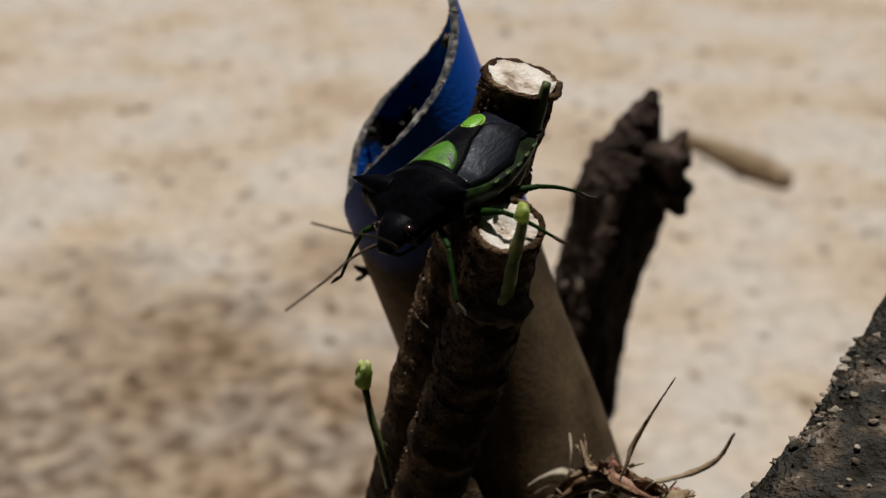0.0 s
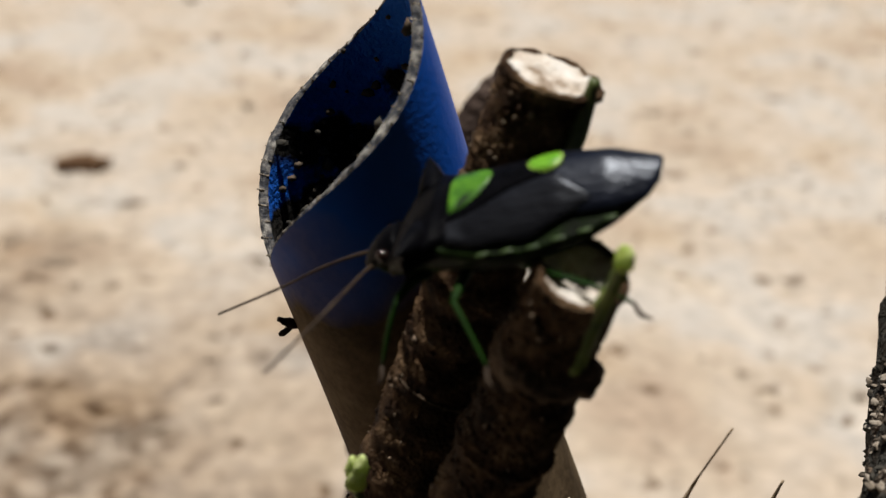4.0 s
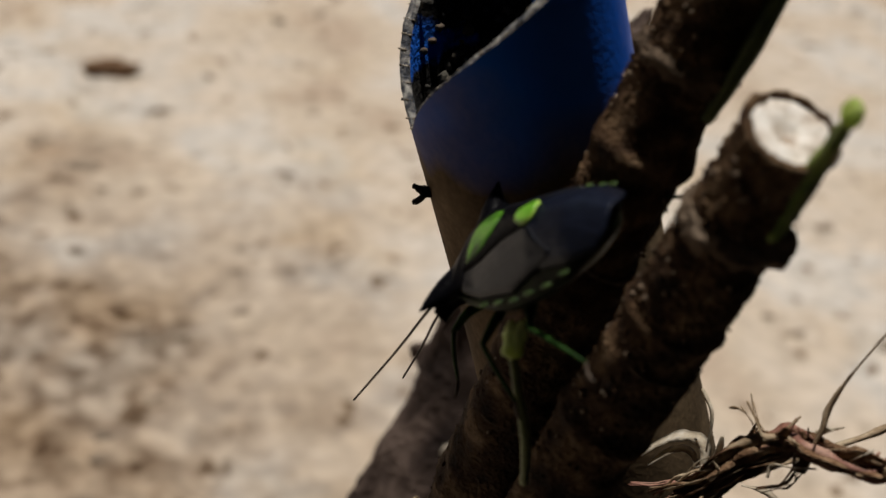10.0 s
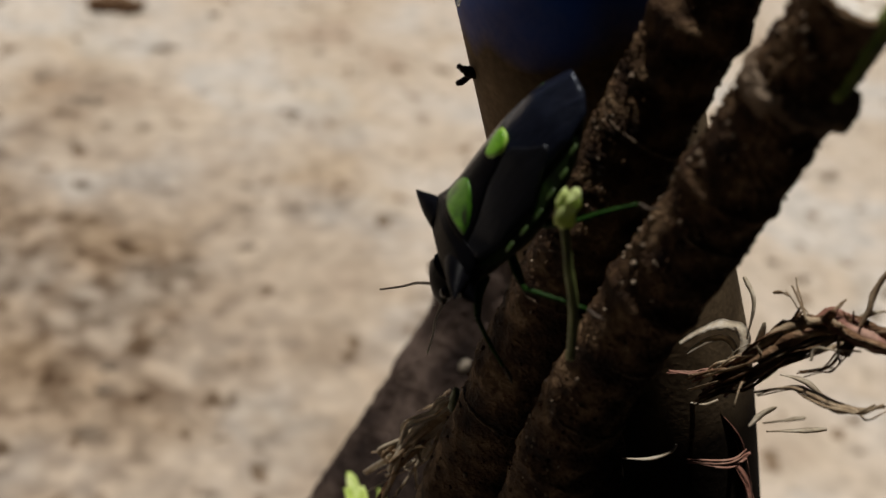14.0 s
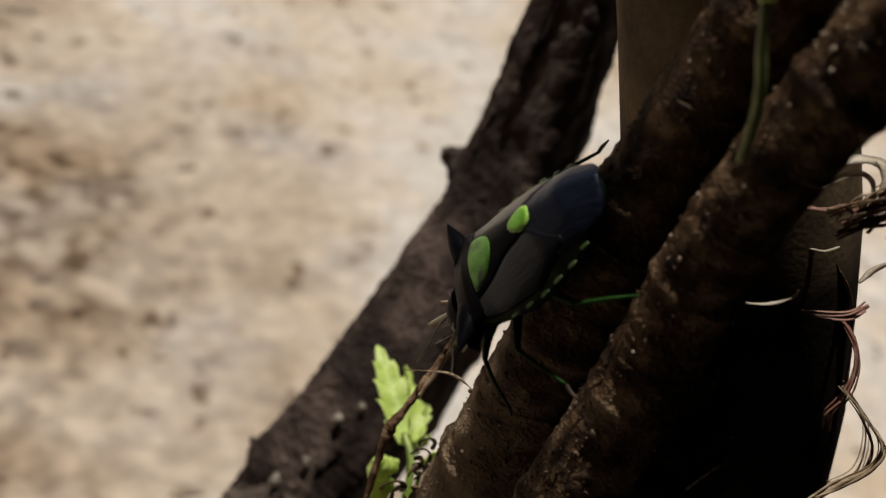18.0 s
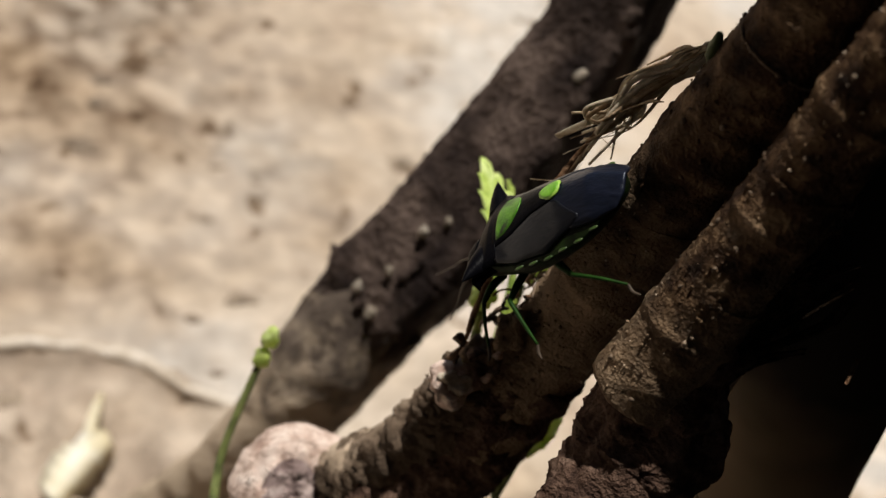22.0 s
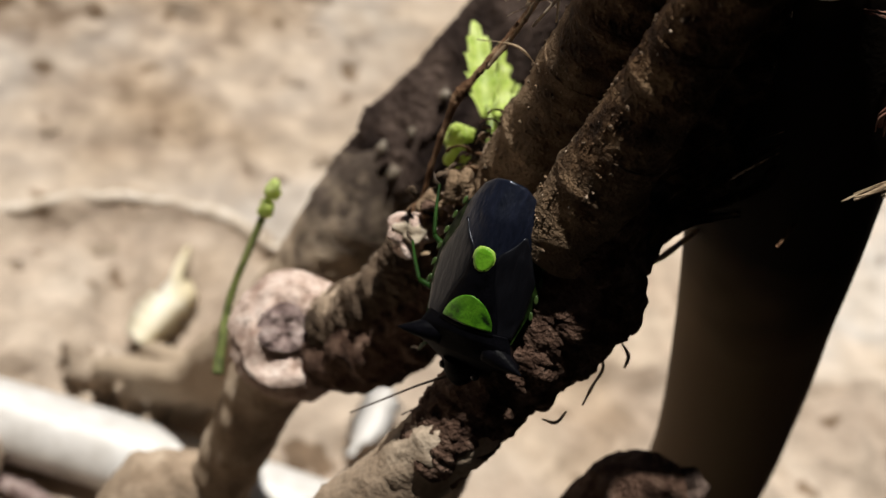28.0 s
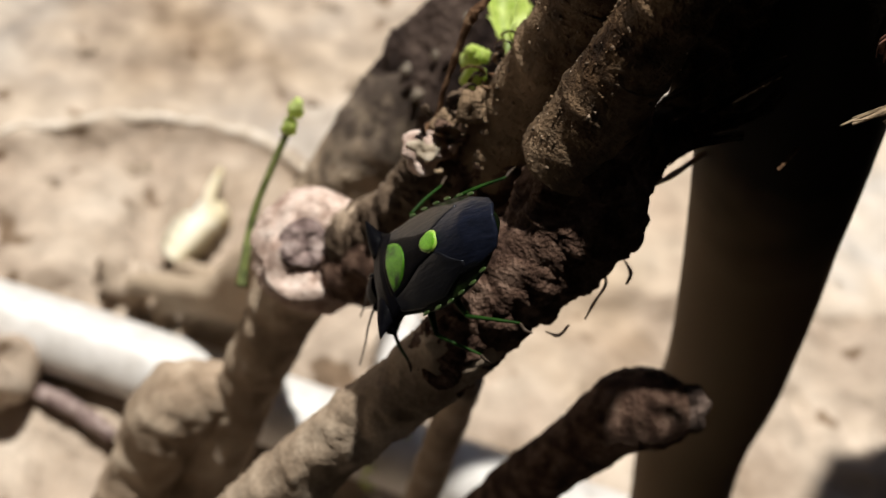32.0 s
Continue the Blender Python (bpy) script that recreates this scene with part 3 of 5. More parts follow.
def build_pipe():
    thing = tagged(new("cut_pipe"), "blue plastic pipe, obliquely cut, coated with mud, shade painted black lower down", "pipe")
    s = spline(PIPE_LINE, 16)
    axes = frames(s)
    def cut(angle):
        """Height of the cut end round the pipe: lowest at a sharp notch, highest opposite."""
        a = abs((angle + math.pi) % (2 * math.pi) - math.pi) / math.pi
        return 181.4 + 20.8 * a ** 0.94

    def girth(z):
        """The pipe swells under its coat of mud where the fibres are caught."""
        return float(np.interp(z, (60, 95, 115, 130, 140, 155, 163, 172, 188), (-0.6, -0.6, -0.3, 0.4, 0.9, 0.9, 0.5, 0, 0)))

    def shell(radius, seg=56):
        bm = bmesh.new()
        loops = []
        rim = []
        for j in range(seg):
            a = 2 * math.pi * j / seg
            lane = [c + np.array((0.96, -0.28, 0)) * girth(c[2]) + (u * math.cos(a) + v * math.sin(a)) * (radius + girth(c[2])) for c, (u, v) in zip(s, axes)]
            d = axes[-1][0] * math.cos(a) + axes[-1][1] * math.sin(a)
            limit = cut(math.atan2(d[1], d[0]) - NOTCH)
            for k, q in enumerate(lane):
                if q[2] >= limit:
                    f = (limit - lane[k - 1][2]) / (q[2] - lane[k - 1][2])
                    end = lane[k - 1] + (q - lane[k - 1]) * f
                    break
                end = q
            loops.append((lane, k, end))
        top = len(s) - 1
        grid = []
        for lane, k, end in loops:
            # the lane up to its cut, spread evenly over the same number of points
            full = np.array(lane[:k] + [end])
            t = np.linspace(0, len(full) - 1, 70)
            i = np.minimum(t.astype(int), len(full) - 2)
            pts = full[i] + (full[i + 1] - full[i]) * (t - i)[:, None]
            grid.append([bm.verts.new(at(*p)) for p in pts])
            rim.append(end)
        for j in range(seg):
            a, b = grid[j], grid[(j + 1) % seg]
            for i in range(len(a) - 1):
                bm.faces.new((a[i], b[i], b[i + 1], a[i + 1]))
        return bm, rim

    outer, rim_out = shell(7.4)
    inner, rim_in = shell(6.75)
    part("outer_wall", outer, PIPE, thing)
    part("bore", inner, PIPE_INNER, thing, "blue inside of the pipe, black further down")
    bm = bmesh.new()
    n = len(rim_out)
    mean = sum(rim_out) / n
    up = np.array((-0.35, 0.0, 0.35))
    rings = []
    for f, lift in ((0.0, 0.0), (0.15, 0.35), (0.85, 0.35), (1.0, 0.0)):
        ring = []
        for k, (o, i) in enumerate(zip(rim_out, rim_in)):
            p = o + (i - o) * f
            ring.append(bm.verts.new(at(*(p + up * lift * (1 + 0.8 * rough_noise(p, 3, 1.0))))))
        rings.append(ring)
    for a, b in zip(rings, rings[1:]):
        for k in range(n):
            bm.faces.new((a[k], a[(k + 1) % n], b[(k + 1) % n], b[k]))
    part("rim", bm, PIPE_EDGE, thing, "scuffed grey cut edge of the pipe")
    # coarse grit on the sawn edge, dirt clods and two pebbles in the bore
    rnd = random.Random(61)
    grit, dirt = bmesh.new(), bmesh.new()
    for k in range(420):
        i = rnd.randrange(n)
        f = rnd.random()
        p = (rim_out[i] * (1 - f) + rim_in[i] * f) * 0.5 + (rim_out[(i + 1) % n] * (1 - f) + rim_in[(i + 1) % n] * f) * 0.5 + up * 0.28
        r = rnd.uniform(0.04, 0.10)
        lump(p, (r * rnd.uniform(0.8, 1.5), r, r * rnd.uniform(0.7, 1.2)), 0.8, k, grit if k % 5 else dirt, 1)
    inside = [(a, k) for a, k in zip(rim_in, range(n))]
    for k in range(260):
        rim_point, i = rnd.choice(inside)
        depth = rnd.uniform(0.3, 13) * rnd.uniform(0.4, 1.0)
        if rim_point[2] - depth > 189 and rnd.random() < 0.8:
            continue
        j = int(np.argmin(abs(s[:, 2] - (rim_point[2] - depth))))
        j_top = int(np.argmin(abs(s[:, 2] - rim_point[2])))
        p = s[j] + (rim_point - s[j_top]) * rnd.uniform(0.93, 0.99)
        r = rnd.uniform(0.10, 0.38)
        lump(p, (r * rnd.uniform(0.8, 1.5), r, r * rnd.uniform(0.7, 1.4)), 0.9, k, dirt, 1)
    part("grit", grit, GRAVEL_PALE, thing, "pale grit on the sawn edge")
    part("dirt", dirt, GRAVEL_DARK, thing, "black dirt caked in the bore")
    bm = tube([(-3.4, 15.4, 177.4, 0.3), (-4.4, 15.2, 177.8, 0.35), (-5.1, 15.1, 178.2, 0.15)], 4, 8, 0.15, 1.0, 3)
    tube([(-4.0, 15.3, 177.6, 0.2), (-4.6, 15.2, 177.1, 0.2), (-5.0, 15.2, 176.9, 0.1)], 4, 8, 0.1, 1.0, 4, bm=bm)
    part("spur", bm, DARK_WOOD, thing, "tiny dark crumb stuck to the pipe")
    return thing


build_pipe()


# ---- the cut shrub ----
def sprout(name, rows, parent, bud=None, label="", mat=None):
    ob = part(name, tube(rows, 8, 12, 0.05, 1.0, 2), mat or SPROUT, parent, label)
    if bud:
        bm = bmesh.new()
        for k, (c, size) in enumerate(bud):
            lump(c, size, 0.35, k + 3, bm, 3)
        part("bud", bm, LEAF, ob, "pale green folded leaf bud")
    return ob


def leaf(name, base, tip, width, parent, lobes=4, seed=0, lean=(0, -1, 0.2), fold=0.45, curl=0.6):
    """A small folded leaf with saw teeth, a sunken midrib and thickness."""
    base, tip = np.array(base, float), np.array(tip, float)
    ax = tip - base
    side = np.cross(ax, lean)
    side /= np.linalg.norm(side)
    nrm = np.cross(side, ax)
    nrm /= np.linalg.norm(nrm)
    bm = bmesh.new()
    n, marks = 40, (-1, -0.66, -0.33, 0, 0.33, 0.66, 1)
    rows = []
    for i in range(n + 1):
        f = i / n
        w = width * math.sin(math.pi * min(1, 0.06 + 0.95 * f ** 0.85)) ** 0.75 * (1 - 0.2 * f)
        tooth = (f * lobes + 0.13 * seed) % 1.0
        row = []
        for s_ in marks:
            reach = w * (1 + (0.34 * tooth - 0.22 if abs(s_) == 1 else 0.0))
            vein = 0.10 * width * math.cos(2 * math.pi * (f * lobes - 0.5 * abs(s_)))
            p = base + ax * (f + (0.035 * tooth if abs(s_) == 1 else 0)) + side * reach * s_
            p = p + nrm * (abs(s_) ** 1.3 * w * fold + vein * abs(s_) + curl * math.sin(2.6 * f + seed))
            row.append((p, p - nrm * 0.10))
        rows.append(row)
    tops = [[bm.verts.new(at(*p[0])) for p in r] for r in rows]
    lows = [[bm.verts.new(at(*p[1])) for p in r] for r in rows]
    last = len(marks) - 1
    for g in (tops, lows):
        for a, b in zip(g, g[1:]):
            for j in range(last):
                bm.faces.new((a[j], a[j + 1], b[j + 1], b[j]))
    for a, b, c, d in zip(tops, tops[1:], lows, lows[1:]):
        bm.faces.new((a[0], b[0], d[0], c[0]))
        bm.faces.new((a[last], b[last], d[last], c[last]))
    bm.faces.new(tops[0] + lows[0][::-1])
    bm.faces.new(tops[-1] + lows[-1][::-1])
    return part(name, bm, LEAF, parent)


def build_shrub():
    shrub = tagged(new("pruned_shrub"), "pruned shrub of rough brown stems with fresh green sprouts", "shrub")
    # front stem
    s1 = [(-4.3, -0.6, 134, 3.4), (-1.1, -0.4, 150, 2.85), (0.4, -1.6, 165, 2.65), (3.3, -4.6, 180, 2.65), (4.3, -6.2, 187, 2.5), (5.1, -7.6, 192.6, 2.3)]
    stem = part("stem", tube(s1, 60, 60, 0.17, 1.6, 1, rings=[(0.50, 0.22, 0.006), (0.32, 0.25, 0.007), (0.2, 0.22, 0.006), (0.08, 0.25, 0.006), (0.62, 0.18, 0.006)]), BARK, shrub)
    axis = np.array((0.0, -0.42, 0.9)) / 0.993
    tip = np.array((5.12, -7.75, 193.1))
    across = np.cross(axis, (0.0, 1.0, 0.0))
    across /= np.linalg.norm(across)
    over = np.cross(axis, across)
    ring = [tip - axis * 0.1 + (across * math.cos(a) + over * math.sin(a)) * 2.2 for a in np.linspace(0, 2 * math.pi, 22)]
    part("bark_ring", tube([(*p, 0.28) for p in ring], 4, 8, 0.16, 0.8, 2), BARK, stem)
    part("cut_face", disc(tip, axis, 2.1, rough=0.25, seed=4, hollow=0.5), PITH, stem, "pale cut pith of the stem")
    part("node_collar", tube([(4.15, -5.95, 186.2, 2.4), (4.35, -6.25, 187.3, 2.8), (4.5, -6.5, 188.2, 2.4)], 8, 40, 0.22, 0.9, 17), BARK_MID, stem, "pale callus collar on the stem")
    part("bud_scar", lump((3.75, -7.5, 190.6), (0.95, 0.8, 1.5), 0.6, 19, sub=3), BARK_RED, stem, "dark scar below the cut")
    part("torn_face", lump((4.4, -8.3, 191.5), (1.0, 0.75, 1.25), 0.5, 27, sub=3), BARK_PALE, stem, "tan torn wood below the cut")
    part("bark_grain", dots(s1, 620, 0.085, 5), BARK, stem)
    # knob with the young shoot
    part("knob", lump((5.5, -7.9, 187.2), (1.45, 1.4, 1.3), 0.5, 5, sub=3), BARK_MID, stem)
    sprout("shoot", [(5.0, -8.3, 188.2, 0.80), (5.3, -9.3, 191.0, 0.55), (5.6, -10.2, 193.6, 0.38), (5.75, -10.8, 195.4, 0.32)], shrub, [((5.6, -10.9, 195.5), (0.5, 0.5, 0.7))], "thick green shoot beside the cut")
    # tall rear stem
    s2 = [(-6.6, 11.2, 115, 4.0), (-3.6, 10.6, 128, 3.8), (-1.6, 7.6, 149, 3.6), (0.6, 3.9, 172, 2.95), (3.7, 2.8, 187, 2.6), (6.5, 1.8, 199.4, 2.7)]
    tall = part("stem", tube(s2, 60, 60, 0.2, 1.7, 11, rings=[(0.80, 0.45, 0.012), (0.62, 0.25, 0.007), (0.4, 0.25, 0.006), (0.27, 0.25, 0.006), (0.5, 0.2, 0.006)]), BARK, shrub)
    part("bark_ring", tube([(6.7 + 2.6 * math.cos(a), 1.75 + 2.6 * math.sin(a), 199.7 - 0.5 * math.cos(a) + 0.3 * math.sin(a), 0.3) for a in np.linspace(0, 2 * math.pi, 22)], 4, 8, 0.16, 0.8, 7), BARK, tall)
    part("cut_face", disc((6.7, 1.72, 199.85), (0.2, -0.2, 1), 2.4, rough=0.3, seed=9, hollow=0.25), PITH, tall, "whitish cut pith of the stem")
    sprout("shoot", [(5.3, -0.2, 190.0, 0.3), (6.4, -0.6, 193.6, 0.5), (7.4, -0.7, 197.2, 0.5), (8.1, -0.6, 200.4, 0.3)], shrub, None, "olive green shoot along the stem", OLIVE)
    part("bark_grain", dots(s2, 620, 0.09, 6), BARK, tall)
    part("node_collar", tube([(4.75, 2.45, 191.4, 2.55), (4.95, 2.4, 192.3, 2.95), (5.15, 2.3, 193.2, 2.6)], 8, 40, 0.25, 0.9, 18), BARK_MID, tall, "pale callus collar on the stem")
    # white crumbs caught on the bark
    for k, c in enumerate(((1.3, 7.0, 145.9), (-0.6, 5.6, 166.4), (0.2, 5.2, 168.0))):
        part("crumb", lump(c, (0.28, 0.25, 0.3), 0.8, k + 60, sub=2), PITH, tall, "white crumb caught on the bark")
    rnd = random.Random(8)
    for row, parent in ((s1, stem), (s2, tall)):
        part("bark_grain", dots(row, 120, 0.12, 12), BARK_MID, parent)
        # pale colour on these grains paints the rim light along the left edges
        part("bark_grain", dots(row, 90, 0.065, 33), BARK_PALE, parent, "pale grains that paint rim light on the bark")
        line = spline(row, 24)
        axes = frames(line[:, :3])
        for f in (0.14, 0.24, 0.37, 0.46, 0.58, 0.7, 0.79):
            i = int(f * len(line)) + rnd.randrange(-2, 3)
            u, v = axes[i]
            start, tilt = rnd.uniform(0, 6.28), rnd.uniform(-0.5, 0.5)
            arc = []
            for a in np.linspace(start, start + rnd.uniform(2.6, 5.0), 12):
                d = u * math.cos(a) + v * math.sin(a)
                arc.append((*(line[i, :3] + d * (line[i, 3] + 0.03) + np.cross(u, v) * (tilt * math.cos(a) + rnd.uniform(-0.06, 0.06))), rnd.uniform(0.06, 0.15)))
            arc[0], arc[-1] = (*arc[0][:3], 0.02), (*arc[-1][:3], 0.02)
            part("leaf_scar", tube(arc, 5, 8, 0.06, 0.5, 3), rnd.choice((BARK_MID, BARK)), parent)
    # slender sprout with a bud
    sprout("sprout", [(-2.3, -2.9, 168.6, 0.28), (-2.9, -3.2, 172.0, 0.3), (-3.7, -2.7, 175.2, 0.28), (-4.2, -2.2, 177.6, 0.3)], shrub, [((-4.2, -2.2, 178.0), (0.62, 0.6, 1.05)), ((-4.0, -2.4, 178.8), (0.42, 0.4, 0.72)), ((-4.45, -2.05, 178.6), (0.36, 0.38, 0.7))], "thin green sprout with a round bud", SPROUT_DULL)
    # swollen base of the front stem and the low branch that leaves it
    base = [(-2.6, 0.4, 141, 2.8), (-2.2, -0.4, 134.5, 4.0), (-2.1, -1.6, 128.5, 5.0), (-6.4, -4.3, 123.0, 3.7), (-9.9, -5.9, 116.4, 3.1), (-12.0, -6.2, 112.0, 2.9)]
    part("swollen_base", tube(base, 30, 52, 0.7, 3.0, 21), BARK_RED, shrub, "swollen reddish brown base of a stem")
    limb = [(-7.6, -5.2, 120.0, 3.0), (-10.3, -6.2, 115.4, 3.3), (-15.4, -6.3, 105.4, 3.2), (-20.7, -6.3, 93.6, 3.4), (-27, -6.0, 78, 3.7), (-34, -4, 55, 4.2), (-40, 0, 20, 4.8), (-42, 1, -4, 5.2)]
    part("branch", tube(limb, 20, 44, 0.42, 3.4, 23), BARK_PALE, shrub, "pale brown low branch")
    part("wart", lump((1.0, -4.0, 131.2), (1.5, 1.5, 2.6), 0.6, 31, sub=4), BARK_RED, shrub)
    part("wart", lump((-3.4, -5.2, 121.6), (1.4, 1.3, 1.4), 0.8, 37, sub=4), BARK_RED, shrub)
    part("wart", lump((-1.2, -4.6, 126.0), (1.6, 1.5, 1.7), 0.8, 43, sub=4), BARK_RED, shrub)
    part("stem_foot", tube([(-4.2, 10.8, 124, 3.8), (-6.6, 11.0, 115, 4.1), (-8.8, 10.8, 109.5, 4.0), (-11.6, 12.0, 104, 4.1), (-14.5, 15.0, 98, 3.8)], 16, 44, 0.7, 2.4, 47), BARK_RED, shrub, "dark rough foot of the tall stem")
    # pruned stub
    face = np.array((-0.22, -0.58, 0.78))
    face /= np.linalg.norm(face)
    c = np.array((-18.5, 15.8, 99.8))
    rows = [(*(c + face * 0.2), 5.2), (*(c - face * 1.4), 6.4), (*(c - face * 4.0), 5.8), (*(c - face * 13), 4.4)]
    stub = part("stub", tube(rows, 12, 44, 0.45, 2.6, 51), CALLUS, shrub, "pinkish brown pruned stub")
    part("neck", tube([(-17.4, 21.6, 91.2, 3.6), (-14.6, 19.4, 95.0, 4.2), (-12.4, 14.4, 104.6, 3.9)], 16, 40, 0.5, 3.0, 53), BARK_PALE, shrub)
    part("torn_stem", tube([(-13.4, 16.6, 100.4, 3.9), (-12.2, 14.0, 105.4, 3.8), (-10.2, 12.4, 112.4, 3.3), (-9.4, 11.6, 118.4, 2.9), (-9.6, 11.0, 121.6, 2.0)], 24, 44, 0.75, 2.2, 54), BARK_MID, shrub, "brown torn stem with ragged bark")
    part("cut_face", disc(c + face * 0.4, face, 5.2, rough=0.7, seed=55, dome=0.5, hollow=2.6, rings=14, seg=44), CALLUS, stub, "callused cut face with a hollow middle")
    part("hollow", disc(c + face * 0.9 + np.array((-0.8, 0.6, 0.5)), face, 2.5, rough=0.7, seed=57, dome=0.3, hollow=0.5, rings=8, seg=30), STUB_HOLLOW, stub, "dark hollow in the cut face")
    # rear foot
    foot = [(-15.5, 18.2, 97, 4.6), (-18.8, 20.6, 86, 4.3), (-21.4, 19.6, 75, 3.7), (-23.0, 19.2, 66, 3.8), (-25.5, 18.5, 55, 4.4), (-29, 17, 40, 5.0), (-33, 15, 20, 6.0), (-36, 14, -4, 7.0)]
    part("root_stock", tube(foot, 16, 40, 0.5, 4.0, 61), BARK_PALE, shrub, "pale brown knobbly root stock")
    part("root", tube([(-24, 19.4, 66, 3.0), (-31, 19.6, 62, 5.2), (-34.5, 18.0, 50, 4.6), (-39, 15.0, 32, 5.2), (-45, 12.0, -4, 6.4)], 14, 36, 0.7, 4.0, 63), BARK_PALE, shrub)
    # splintered end where the rear stem was torn
    bm = lump((-11.5, 9.9, 122.4), (2.0, 1.7, 1.5), 0.7, 71, sub=4)
    part("splinter", bm, CALLUS, shrub, "pale splintered wood")
    part("splinter", lump((-11.9, 9.2, 123.4), (1.2, 1.0, 0.9), 0.8, 73, sub=4), STRAW_PALE, shrub, "cream torn wood")
    rnd = random.Random(31)
    for k in range(16):
        a = rnd.uniform(0, 6.28)
        foot_ = np.array((-10.4 + 1.5 * math.cos(a), 10.2 + 1.2 * math.sin(a), 121.6 + rnd.uniform(-1.0, 4.5)))
        tip_ = foot_ + np.array((rnd.uniform(-0.8, 0.6), rnd.uniform(-1.0, 0.4), rnd.uniform(0.6, 2.2)))
        part("chip", ribbon([foot_, (foot_ + tip_) / 2 + np.array((-0.2, -0.2, 0.1)), tip_], rnd.uniform(0.2, 0.5), 0.16, 5, 1.2, jag=0.6, seed=k), rnd.choice((CALLUS, BARK_MID, BARK_RED, STRAW)), shrub)
    bm = bmesh.new()
    for k, (dx, dz) in enumerate(((0, 0), (1.2, 1.6), (-0.8, 3.0), (2.0, 4.2), (0.6, 6.0))):
        lump((-9.2 + dx, 11.2 - 0.3 * k, 122.0 + dz), (1.2, 1.1, 1.5), 0.9, 75 + k, bm, 3)
    part("torn_bark", bm, BARK, shrub)
    # shoots low on the stem
    sprout("sprout", [(-6.6, 15.8, 113.0, 0.4), (-6.4, 17.2, 116.4, 0.42), (-6.0, 19.0, 119.4, 0.42), (-6.0, 19.8, 121.0, 0.42)], shrub, [((-6.0, 20.0, 121.4), (1.0, 1.0, 1.15)), ((-5.4, 19.6, 122.0), (0.6, 0.6, 0.7)), ((-6.5, 19.8, 124.0), (1.0, 0.95, 1.15)), ((-5.7, 19.5, 124.5), (0.7, 0.7, 0.85)), ((-6.9, 19.6, 125.0), (0.5, 0.5, 0.7))], "short green sprout with two buds")
    twig = sprout("leaf_stalk", [(-5.0, 16.0, 113.0, 0.42), (-3.4, 19.4, 118.0, 0.4), (-2.3, 22.6, 121.4, 0.34), (-2.3, 25.4, 122.4, 0.28)], shrub)
    leaf("leaf", (-2.4, 24.8, 121.6), (-2.6, 35.0, 124.2), 1.75, twig, 5, 0.0)
    leaf("leaf", (-2.1, 25.0, 121.6), (0.9, 34.6, 122.2), 1.7, twig, 5, 1.0)
    leaf("leaf", (-1.9, 25.0, 121.4), (2.9, 31.0, 119.8), 1.6, twig, 4, 2.0)
    leaf("leaf", (-1.8, 24.6, 121.0), (2.2, 27.8, 118.6), 1.3, twig, 4, 3.0)
    fork = sprout("leaf_stalk", [(-3.2, 19.6, 118.2, 0.34), (-2.2, 20.6, 120.0, 0.32), (-1.8, 21.4, 121.6, 0.28)], shrub, None, "pale green forked stalk")
    leaf("leaf", (-1.9, 21.4, 121.4), (-0.2, 20.0, 126.6), 1.0, fork, 4, 4.0, fold=0.7)
    low = sprout("leaf_stalk", [(-3.4, 9.6, 107.0, 0.4), (-3.0, 9.8, 109.4, 0.36), (-2.4, 10.2, 111.6, 0.3)], shrub, None, "green stalk behind the swollen base")
    leaf("leaf", (-2.5, 10.2, 111.2), (0.2, 11.6, 117.0), 1.4, low, 4, 5.0)
    sprout("sprout", [(-24.9, 18.4, 89.6, 0.62), (-24.6, 20.6, 91.4, 0.52), (-23.6, 24.6, 95.4, 0.42), (-20.7, 28.8, 103.4, 0.4)], shrub, [((-20.6, 28.9, 103.8), (0.85, 0.85, 1.2)), ((-20.1, 29.3, 106.0), (0.8, 0.75, 1.3))], "slender green sprout on the stub", SPROUT_DULL)
    # curled dark twig, a second stalk and hanging rootlets
    part("twig", tube([(-6.8, 10.3, 124.8, 0.33), (-8.2, 11.5, 125.2, 0.33), (-10.0, 12.0, 124.5, 0.33), (-11.5, 11.8, 123.2, 0.33), (-11.8, 11.0, 122.0, 0.33), (-11.1, 10.1, 121.5, 0.33)], 8, 8, 0.12, 0.8, 5), STRAW_BROWN, shrub, "curled dark dry twig")
    part("rootlet", ribbon([(0.8, -4.0, 125.3), (1.0, -5.1, 124.6), (0.2, -6.1, 123.6), (-0.5, -7.1, 122.6)], 0.16, 0.1, 8, 1.0, jag=0.4, seed=0), STRAW, shrub)
    part("rootlet", ribbon([(2.4, -3.7, 126.0), (2.9, -4.6, 125.5), (2.6, -5.3, 124.9)], 0.16, 0.1, 8, 1.0, jag=0.4, seed=1), STRAW, shrub)
    part("rootlet", ribbon([(-3.5, -7.5, 121.4), (-2.5, -7.9, 121.5), (-1.7, -7.3, 122.1)], 0.16, 0.1, 8, 1.0, jag=0.4, seed=2), STRAW, shrub)
    # small bud and frayed fibres on the rear stem
    part("bud", lump((-3.7, 9.2, 155.4), (0.42, 0.42, 1.1), 0.5, 3, sub=2), OLIVE, shrub)
    strip = [(-3.0, 10.6, 154.6), (-3.2, 12.1, 152.2), (-4.1, 13.9, 148.4), (-5.0, 14.9, 145.2), (-5.0, 16.2, 142.0)]
    rnd = random.Random(77)
